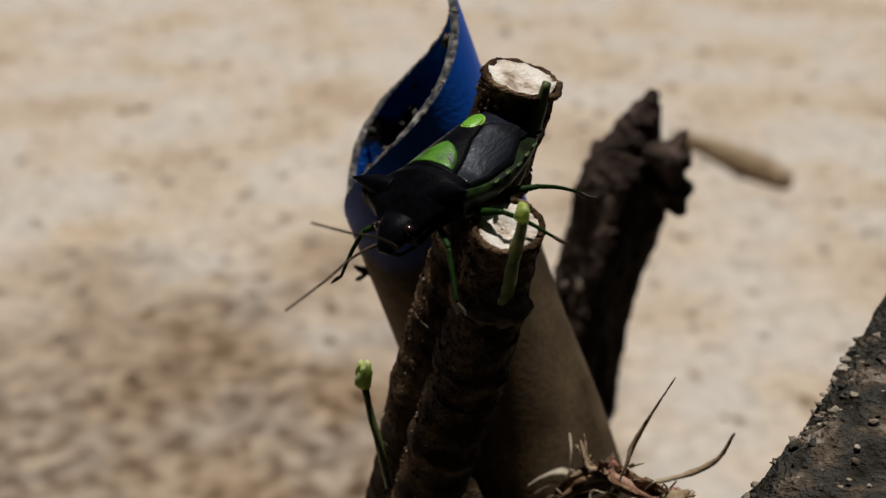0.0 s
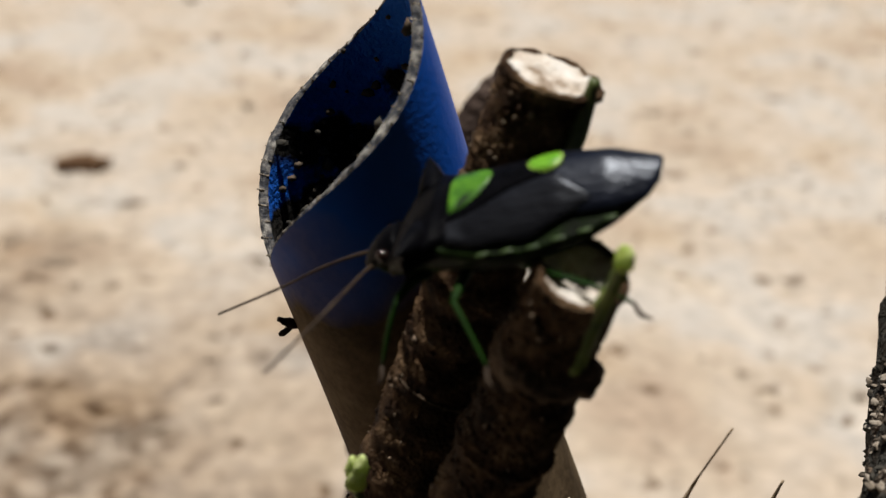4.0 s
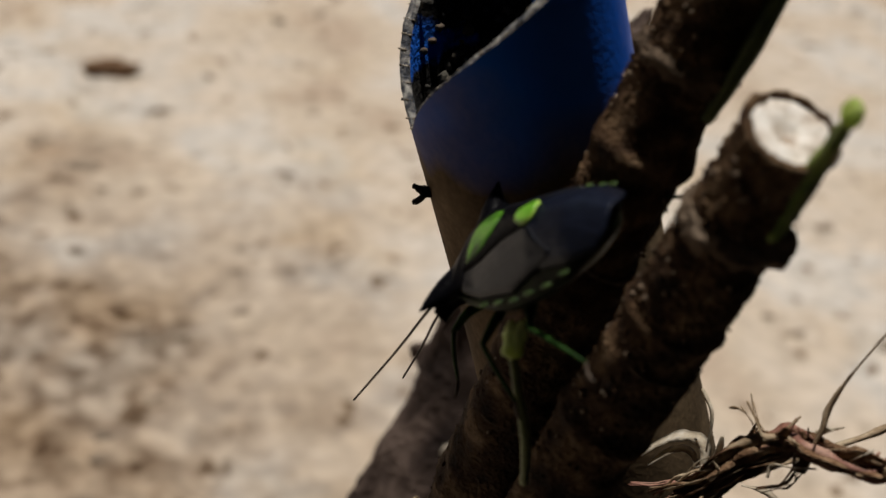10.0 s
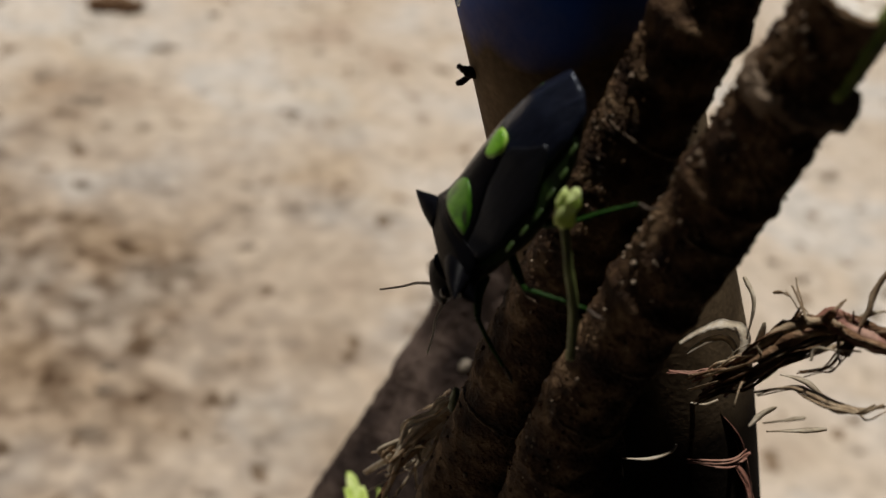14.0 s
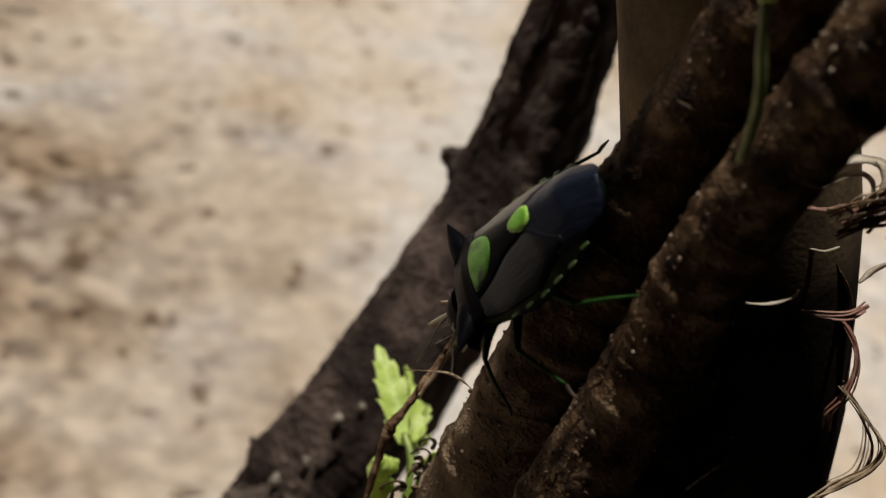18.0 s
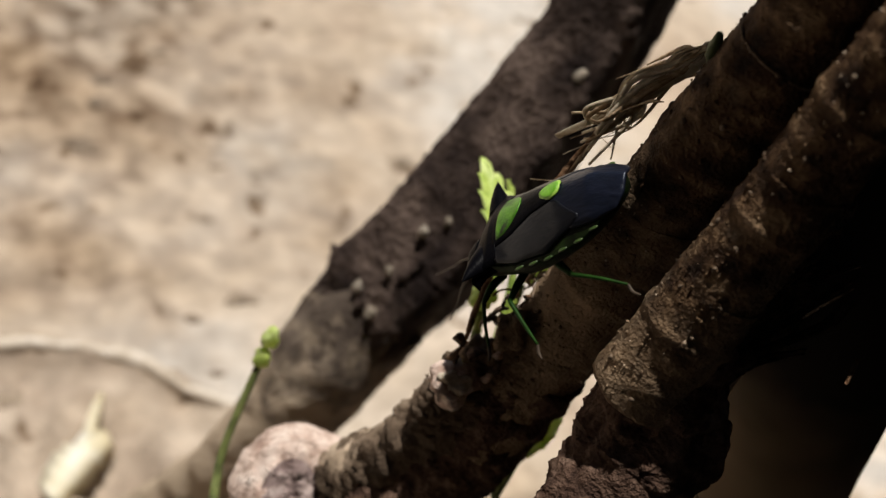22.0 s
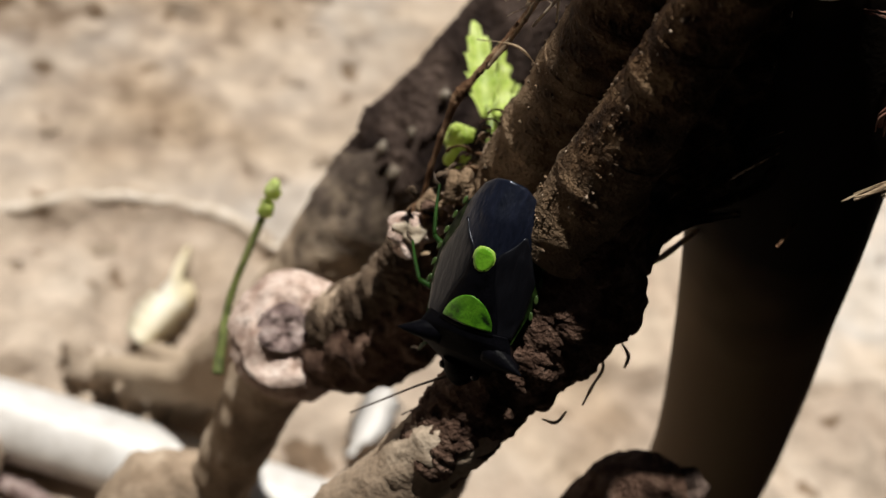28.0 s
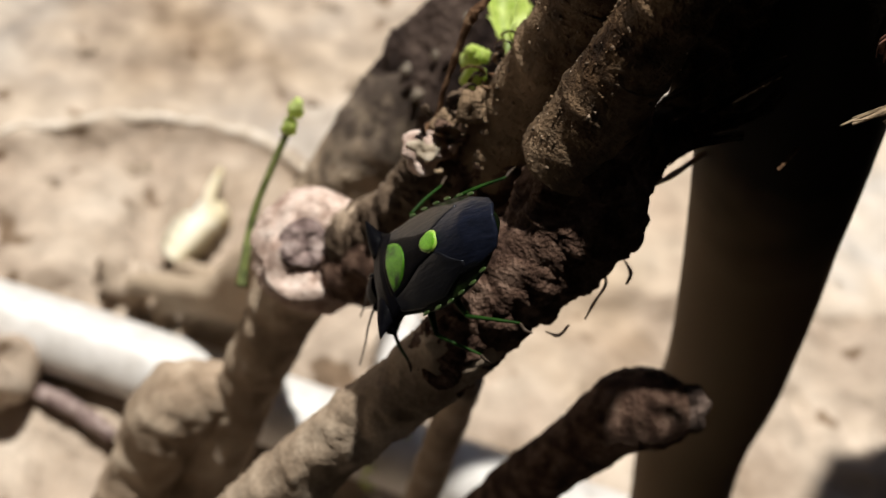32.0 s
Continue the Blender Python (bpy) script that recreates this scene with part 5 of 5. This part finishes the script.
def build_litter():
    l = tagged(new("dry_leaf"), "pale dry folded leaf on the soil", "dry leaf")
    part("blade", ribbon([(-32, 86, 0.8), (-29, 90, 2.4), (-25, 94, 2.8), (-21, 98, 1.2)], 4.2, 0.3, 10, 0.5, jag=0.25, seed=4), DRY_LEAF, l)
    part("tip", ribbon([(-26, 94, 2.6), (-24.0, 101, 3.6), (-22.0, 108, 2.4)], 1.5, 0.3, 10, 0.6, seed=6), DRY_LEAF, l)
    f = tagged(new("plastic_scrap"), "small white plastic scrap on the soil", "scrap")
    part("sheet", ribbon([(14.6, 73.6, 3.0), (10.1, 66.5, 2.2), (5.3, 60.2, 1.0)], 3.2, 0.25, 8, 1.1, jag=0.8, seed=8), WHITE_PIPE, f)
    s = tagged(new("straw_stalk"), "short yellowish straw stalk on the soil", "straw")
    part("stalk", tube([(146, 492, 3, 3), (158, 475, 4, 4.5), (176, 450, 4, 6), (186, 436, 3, 4)], 8, 14, 1.5, 8.0, 133), STRAW, s)
    r = tagged(new("dead_root"), "dark purple-brown dead root lying beside the white pipe", "root")
    part("wood", tube([(-56, 57, 2.0, 1.3), (-51, 54, 3.4, 1.6), (-47, 51.6, 3.2, 1.5), (-41, 47.6, 1.6, 1.3)], 8, 16, 0.5, 2.0, 135), STUB_HOLLOW, r)
    w = tagged(new("seedling"), "tiny green seedling on the soil", "seedling")
    leaf("leaf", (4, 38, 0), (8, 41, 14), 3.2, w, 3, 0.4)
    leaf("leaf", (5, 39, 0), (1, 36, 11), 2.6, w, 3, 1.4)
    c = tagged(new("yellow_pebble"), "yellowish brown pebble on the soil", "pebble")
    part("stone", lump((0, 441, 2), (11, 5, 4), 0.6, 141, sub=3), STRAW_BROWN, c)


build_litter()


# ---- the shield bug ----
LEN = 16.5 * K
MOVING = []          # legs and feelers with their joints


def build_bug():
    bug = tagged(new("shield_bug"), "black shield bug with pointed shoulders and bright green marks", "insect")

    def half(x):
        xs = (-0.5, -0.46, -0.38, -0.25, -0.1, 0.05, 0.17)
        ys = (0.035, 0.105, 0.165, 0.212, 0.236, 0.235, 0.210)
        return float(np.interp(x, xs, ys))

    def top(x, y):
        """Height of the back."""
        zc = float(np.interp(x, (-0.5, -0.35, -0.2, -0.05, 0.1, 0.2, 0.3, 0.4), (0.126, 0.176, 0.184, 0.171, 0.153, 0.140, 0.085, -0.015)))
        w = max(0.05, float(np.interp(x, (-0.5, -0.38, -0.2, 0.0, 0.17, 0.26, 0.33, 0.4), (0.10, 0.18, 0.235, 0.255, 0.255, 0.3, 0.24, 0.15))))
        edge = float(np.interp(x, (-0.5, -0.2, 0.1, 0.27, 0.4), (0.070, 0.042, 0.036, 0.075, -0.03)))
        s_ = min(1.0, abs(y) / w)
        return edge + (zc - edge) * (1 - s_ ** 1.7)

    def sheet(name, outline, mat, lift, thick, label="", n=26, m=17, parent=None):
        """A curved plate over the back: outline(f) gives x, y from and to, for f from 0 to 1."""
        bm = bmesh.new()
        g = []
        for i in range(n + 1):
            x, y0, y1 = outline(i / n)
            row = []
            for j in range(m + 1):
                y = y0 + (y1 - y0) * j / m
                q = min(j, m - j) / m
                fall = 0.004 * max(0, 1 - q * 8)
                row.append(bm.verts.new((x * LEN, y * LEN, (top(x, y) + lift - fall) * LEN)))
            g.append(row)
        low = [[bm.verts.new(v.co - Vector((0, 0, thick * LEN))) for v in r] for r in g]
        for q in (g, low):
            for a, b in zip(q, q[1:]):
                for j in range(m):
                    bm.faces.new((a[j], a[j + 1], b[j + 1], b[j]))
        for a, b, c, d in zip(g, g[1:], low, low[1:]):
            bm.faces.new((a[0], b[0], d[0], c[0]))
            bm.faces.new((a[m], b[m], d[m], c[m]))
        for k in (0, n):
            for j in range(m):
                bm.faces.new((g[k][j], g[k][j + 1], low[k][j + 1], low[k][j]))
        bmesh.ops.remove_doubles(bm, verts=bm.verts, dist=1e-6)
        return part(name, bm, mat, parent or bug, label)

    # shield behind the head, with its two sharp shoulders
    def pronotum(f):
        x = 0.40 - 0.25 * f
        w = float(np.interp(x, (0.15, 0.20, 0.245, 0.275, 0.287, 0.30, 0.335, 0.37, 0.40), (0.185, 0.205, 0.222, 0.255, 0.262, 0.222, 0.160, 0.118, 0.09)))
        return x, -w, w

    sheet("pronotum", pronotum, SHELL, 0.012, 0.06, "black pitted shield with pointed shoulders", 40, 30)
    for s_ in (-1, 1):
        bm = bmesh.new()
        rows = [(0.245, 0.12, 0.066, 0.060), (0.257, 0.19, 0.092, 0.045), (0.269, 0.25, 0.114, 0.022), (0.279, 0.298, 0.127, 0.002)]
        tube([(x * LEN / K, s_ * y * LEN / K, z * LEN / K, r * LEN / K) for x, y, z, r in rows], 6, 14, bm=bm)
        part("shoulder_spine", bm, SHELL, bug)

    def scutellum(f):
        x = 0.165 - 0.385 * f
        w = float(np.interp(f, (0, 0.3, 0.6, 0.85, 0.95, 1.0), (0.145, 0.115, 0.072, 0.056, 0.036, 0.004)))
        return x, -w, w

    plate = sheet("scutellum", scutellum, SHELL, 0.014, 0.02, n=30, m=16)

    def base_mark(f):
        x = 0.142 - 0.140 * f
        w = 0.112 * (1 - f ** 1.7) ** 0.6 + 0.003
        return x, -w, w

    sheet("green_patch", base_mark, GREEN_DEEP, 0.0185, 0.008, "bright green patch", 18, 14, plate)

    def tip_mark(f):
        x = -0.118 - 0.102 * f
        w = 0.043 * math.sqrt(max(0.0, 1 - (1 - 1.85 * f) ** 2)) if f < 0.54 else 0.043 * math.sqrt(max(0.0, 1 - ((f - 0.54) / 0.46) ** 2))
        return x, -w - 0.002, w + 0.002

    sheet("green_spot", tip_mark, GREEN, 0.0185, 0.008, "bright green spot", 18, 10, plate)

    def tip_rim(f):
        x, a, b = tip_mark(f)
        return -0.113 - 0.113 * f, a - 0.005, b + 0.005

    sheet("spot_rim", tip_rim, SPOT_RIM, 0.0165, 0.006, "pale yellow-green rim of the spot", 18, 10, plate)

    for s_ in (-1, 1):
        def corium(f, s_=s_):
            x = 0.16 - 0.46 * f
            inner = max(0.02, scutellum(min(1, (0.165 - x) / 0.385))[2] - 0.01)
            outer = half(x) * float(np.interp(f, (0, 0.6, 1), (0.93, 0.93, 0.72)))
            inner = min(inner, outer - 0.01)
            if f > 0.7:
                inner = inner + (outer - inner - 0.01) * ((f - 0.7) / 0.3) ** 1.2
            return x, s_ * inner, s_ * outer

        sheet("forewing", corium, FOREWING, 0.008, 0.015, n=30, m=10)

    def membrane(f):
        x = -0.14 - 0.372 * f
        w = float(np.interp(f, (0, 0.3, 0.6, 0.85, 0.96, 1), (0.10, 0.168, 0.158, 0.118, 0.068, 0.004)))
        return x, -w, w

    sheet("wing_membrane", membrane, WING, 0.004, 0.008, "smoky dark wing membrane", 26, 16)

    # belly
    bm = bmesh.new()
    rows = [(-0.48, 0.04, 0.05), (-0.44, 0.10, 0.02), (-0.34, 0.175, -0.03), (-0.2, 0.222, -0.07), (-0.02, 0.24, -0.10), (0.12, 0.215, -0.10), (0.24, 0.19, -0.09), (0.34, 0.15, -0.06), (0.4, 0.10, -0.03)]
    rows = spline(rows, 4)
    loops = []
    for x, w, b in rows:
        loop = []
        for j in range(28):
            a = 2 * math.pi * j / 28
            y, c = math.cos(a), math.sin(a)
            e = top(x, y * w) - 0.012
            z = e if c >= 0 else e + (b - e) * abs(c) ** 0.8
            loop.append(bm.verts.new((x * LEN, y * w * LEN, (e - 0.01 * c if c >= 0 else z) * LEN)))
        loops.append(loop)
    for a, b in zip(loops, loops[1:]):
        for j in range(28):
            bm.faces.new((a[j], a[(j + 1) % 28], b[(j + 1) % 28], b[j]))
    bm.faces.new(loops[0])
    bm.faces.new(loops[-1])
    part("abdomen", bm, GREEN_DARK, bug, "dull green belly")
    # pale marks along the flanks
    for s_ in (-1, 1):
        for k in range(6):
            x = 0.04 - 0.078 * k
            w = half(x)
            bm = bmesh.new()
            bmesh.ops.create_icosphere(bm, subdivisions=2, radius=1.0)
            for v in bm.verts:
                d = v.co
                v.co = Vector(((x + max(-0.8, min(0.8, d.x)) * 0.024 + 0.008 * d.y * s_) * LEN, s_ * (w + 0.006 + 0.010 * d.y * s_) * LEN, (top(x, w) - 0.004 + max(-0.7, min(0.7, d.z)) * 0.006) * LEN))
            part("flank_mark", bm, GREEN_PALE, bug)
    # head
    bm = bmesh.new()
    tube([(x * LEN / K, 0, z * LEN / K, r * LEN / K) for x, z, r in ((0.36, 0.0, 0.088), (0.41, -0.012, 0.078), (0.455, -0.034, 0.058), (0.495, -0.062, 0.028))], 8, 22, bm=bm, flat=0.62)
    head = part("head", bm, SHELL, bug, "small black head")
    for s_ in (-1, 1):
        bm = bmesh.new()
        bmesh.ops.create_uvsphere(bm, u_segments=14, v_segments=10, radius=0.021 * LEN)
        for v in bm.verts:
            v.co += Vector((0.41 * LEN, s_ * 0.076 * LEN, 0.004 * LEN))
        part("eye", bm, EYE, head)
    # beak
    part("beak", tube([(0.48 * LEN / K, 0, -0.055 * LEN / K, 0.2), (0.41 * LEN / K, 0, -0.115 * LEN / K, 0.16), (0.25 * LEN / K, 0, -0.13 * LEN / K, 0.12)], 6, 8), LEG, head)
    u = LEN / K
    def limb(name, rows, mat, parent, joint, seg=10):
        """A tube of the bug about a joint; rows and joint as shares of the bug's length."""
        return part(name, tube([((x - joint[0]) * u, (y - joint[1]) * u, (z - joint[2]) * u, r * u) for x, y, z, r in rows], 6, seg), mat, parent)

    for s_ in (-1, 1):
        joint = (0.47, s_ * 0.045, -0.045)
        rows = [(0.47, s_ * 0.045, -0.045, 0.009), (0.53, s_ * 0.075, -0.015, 0.0062), (0.66, s_ * 0.135, 0.030, 0.0054), (0.84, s_ * 0.205, 0.075, 0.0048), (1.09, s_ * 0.305, 0.150, 0.0040)]
        ob = limb("antenna", rows, FEELER, bug, joint, 8)
        ob.location = Vector(joint) * LEN
        MOVING.append((ob, Vector(joint) * LEN, s_, 9))
    for s_ in (-1, 1):
        for k, (x0, kx, ky, kz, fx, fy, fz) in enumerate(((0.27, 0.37, 0.22, -0.07, 0.47, 0.30, -0.24), (0.13, 0.12, 0.31, -0.05, 0.02, 0.44, -0.20), (0.0, -0.14, 0.29, -0.05, -0.34, 0.35, -0.17))):
            joint = (x0, s_ * 0.10, -0.07)
            leg = limb("leg", [(x0, s_ * 0.10, -0.07, 0.017), ((x0 + kx) / 2, s_ * (0.1 + ky) / 2, -0.055, 0.018), (kx, s_ * ky, kz, 0.011)], LEG, bug, joint)
            leg.location = Vector(joint) * LEN
            limb("shin", [(kx, s_ * ky, kz, 0.010), ((kx + fx) / 2, s_ * (ky + fy) / 2, (kz + fz) / 2 + 0.01, 0.0085), (fx, s_ * fy, fz, 0.006)], LEG, leg, joint, 8)
            limb("foot", [(fx, s_ * fy, fz, 0.007), (fx + 0.05 * (fx - kx), s_ * (fy + 0.03), fz - 0.02, 0.008), (fx + 0.2 * (fx - kx), s_ * (fy + 0.05), fz - 0.035, 0.003)], FEELER, leg, joint, 8)
            MOVING.append((leg, Vector(joint) * LEN, s_, k))
    return bug


SHIELD_BUG = build_bug()


def motions():
    BUG_PATH = [
        (0.0, pose(0.00290, -0.00507, 0.27218, 10.79, 8.93, -130.13)),
        (1.0, pose(0.00169, -0.00463, 0.27191, 7.99, 13.75, -149.09)),
        (2.0, pose(0.00195, -0.00443, 0.27182, 7.02, 11.36, -142.41)),
        (3.0, pose(0.00479, -0.00460, 0.27236, -4.28, 12.39, -176.49)),
        (3.5, pose(0.00457, -0.00389, 0.27161, -4.40, 17.14, 161.09)),
        (5.5, pose(0.00278, -0.00441, 0.27031, -17.77, 30.10, 138.10)),
        (6.0, pose(0.00081, -0.00339, 0.26567, -11.64, 45.80, 157.32)),
        (6.5, pose(-0.00165, -0.00138, 0.25901, -18.66, 50.29, 148.74)),
        (7.0, pose(-0.00363, 0.00013, 0.25508, -20.26, 55.70, 150.04)),
        (7.5, pose(-0.00360, 0.00162, 0.25380, -4.37, 43.47, 158.13)),
        (8.0, pose(-0.00352, 0.00018, 0.25462, -16.92, 45.18, 166.69)),
        (9.0, pose(-0.00396, 0.00072, 0.25444, -15.79, 40.33, 144.24)),
        (9.5, pose(-0.00418, 0.00115, 0.25448, -11.39, 38.53, 141.28)),
        (10.0, pose(-0.00314, 0.00206, 0.25353, -36.87, 37.09, 111.08)),
        (11.0, pose(-0.00463, -0.00108, 0.25579, -46.31, 27.99, 111.58)),
        (12.0, pose(-0.00444, 0.00137, 0.25457, -47.16, 47.54, 119.85)),
        (13.0, pose(-0.00367, 0.00473, 0.25168, -20.74, 53.24, 149.35)),
        (14.0, pose(-0.00712, 0.00481, 0.24568, -15.74, 62.69, 164.30)),
        (14.5, pose(-0.00666, 0.00442, 0.24344, -0.81, 67.79, 174.36)),
        (16.5, pose(-0.00865, 0.00790, 0.22629, -23.13, 64.76, 155.86)),
        (17.0, pose(-0.00803, 0.00926, 0.22407, -39.24, 65.34, 141.24)),
        (18.0, pose(-0.00952, 0.00996, 0.21688, -38.54, 60.17, 135.72)),
        (18.5, pose(-0.01069, 0.01068, 0.21313, -30.96, 58.00, 131.98)),
        (19.0, pose(-0.01262, 0.01211, 0.20819, -27.22, 59.03, 131.27)),
        (20.0, pose(-0.01162, 0.01367, 0.19978, -19.58, 68.85, 161.88)),
        (20.5, pose(-0.01130, 0.01279, 0.19779, -18.06, 64.02, 155.16)),
        (21.0, pose(-0.01101, 0.01392, 0.19714, -24.14, 62.67, 153.44)),
        (21.5, pose(-0.01160, 0.01309, 0.19722, -31.91, 59.61, 135.06)),
        (22.0, pose(-0.01269, 0.01424, 0.19401, -20.34, 53.69, 134.73)),
        (22.5, pose(-0.01364, 0.01331, 0.19316, -14.45, 56.48, 129.68)),
        (23.0, pose(-0.01283, 0.01405, 0.19388, -19.30, 57.59, 141.23)),
        (24.0, pose(-0.01291, 0.01388, 0.19388, -14.15, 57.96, 143.51)),
        (24.5, pose(-0.01309, 0.01382, 0.19350, -11.71, 57.39, 145.01)),
        (26.5, pose(-0.01076, 0.00686, 0.18654, 42.59, 33.82, -98.93)),
        (27.0, pose(-0.01173, 0.00353, 0.18701, 33.90, 39.09, -109.08)),
        (27.5, pose(-0.01043, 0.00128, 0.18538, 49.94, 48.93, -112.09)),
        (28.0, pose(-0.01276, -0.00267, 0.18273, 15.56, 58.49, -110.50)),
        (28.5, pose(-0.01434, -0.00535, 0.17934, -9.63, 56.31, -139.28)),
        (29.0, pose(-0.01486, -0.00679, 0.18110, -11.21, 58.96, -141.49)),
        (29.5, pose(-0.01479, -0.00663, 0.18091, -12.00, 58.94, -142.46)),
        (30.0, pose(-0.01449, -0.00597, 0.18020, -11.31, 60.83, -141.48)),
        (31.0, pose(-0.01457, -0.00501, 0.17881, -16.72, 59.42, -166.12)),
        (31.5, pose(-0.01796, -0.00710, 0.17896, -19.80, 58.27, 162.36)),
        (32.0, pose(-0.01840, -0.00640, 0.17692, -24.73, 57.16, 163.06)),
    ]
    walk(SHIELD_BUG, BUG_PATH)
    # feelers: seconds and turn about the joint
    right = [
        (0.0, -6, 8, 36), (0.5, -14, -28, 5), (1.0, -10, 1, 31), (1.5, -8, 2, 27), (2.0, -11, 0, 31), (2.5, -16, 4, 50), (3.0, 19, 44, -15),
        (3.5, 13, 28, 8), (5.5, 19, 34, 37), (6.0, 23, 42, 15), (7.0, 33, 44, 48), (7.5, 30, 39, 60), (8.0, 3, 2, -9), (8.5, 9, 17, -10),
        (9.0, -17, -15, 23), (9.5, -24, -6, 47), (10.0, 5, 24, 67), (11.0, 18, 31, 74), (11.5, -12, 7, 45), (12.0, -32, -4, 62), (13.0, 16, 35, -12),
        (14.0, 13, 27, -22), (16.5, 19, 42, -12), (18.0, 19, 37, 13), (19.0, 14, 30, 6), (20.0, 18, 38, 1), (21.0, 20, 38, 11), (22.0, 15, 32, 1),
        (23.0, -16, -4, 35), (24.0, -16, -3, 37), (24.5, -16, -1, 40), (26.5, 21, 45, -10), (27.0, 21, 48, -16), (28.0, 14, 32, -18),
        (29.0, 22, 42, 11), (30.0, 19, 38, 9), (31.0, 20, 35, 33), (31.5, 25, 40, 36), (32.0, 28, 45, 23),
    ]
    left = [
        (0.0, 9, -18, -3), (0.5, -2, -1, 8), (1.0, -6, 7, 15), (1.5, -6, 8, 12), (2.0, -6, 7, 13), (2.5, -11, 11, 33), (3.0, -11, 4, 37),
        (3.5, -18, -8, 61), (5.5, -28, 42, -36), (6.0, -15, 30, -53), (7.0, -53, 48, -71), (7.5, 20, 6, -61), (8.0, -35, 41, -63),
        (8.5, -43, 46, -62), (9.0, -44, 39, -90), (9.5, -43, 42, -75), (10.0, -19, 36, -17), (11.0, -30, 53, -8), (11.5, -18, 34, -28),
        (12.0, -1, 19, -48), (13.0, -39, 45, -57), (14.0, -32, 39, -67), (16.5, -45, 42, -78), (18.0, -36, 43, -56), (19.0, -30, 39, -57),
        (20.0, -37, 43, -61), (21.0, -31, 43, -45), (22.0, -30, 41, -52), (23.0, 11, 7, -44), (24.0, 21, 0, -51), (24.5, 20, 0, -49),
        (26.5, -25, 40, -30), (27.0, -27, 42, -40), (28.0, -36, 40, -72), (29.0, -22, 35, -49), (30.0, -18, 33, -47), (31.0, -23, 40, -27),
        (31.5, -28, 45, -25), (32.0, -26, 43, -26),
    ]
    stations = [t for t, m in BUG_PATH]
    gone = np.cumsum([0.0] + [(b[1].translation - a[1].translation).length for a, b in zip(BUG_PATH, BUG_PATH[1:])])
    for ob, joint, side, kind in MOVING:
        if kind == 9:
            walk(ob, [(t, pose(*joint, a, b, c)) for t, a, b, c in (right if side < 0 else left)])
            continue
        rows = []
        for i in range(129):
            t = i / 4
            beat = float(np.interp(t, stations, gone)) / 0.0045 * math.pi + (kind + (side > 0)) * math.pi
            rows.append((t, pose(*joint, 3 * math.cos(beat) * side, 0, 9 * math.sin(beat) * side)))
        walk(ob, rows)


motions()
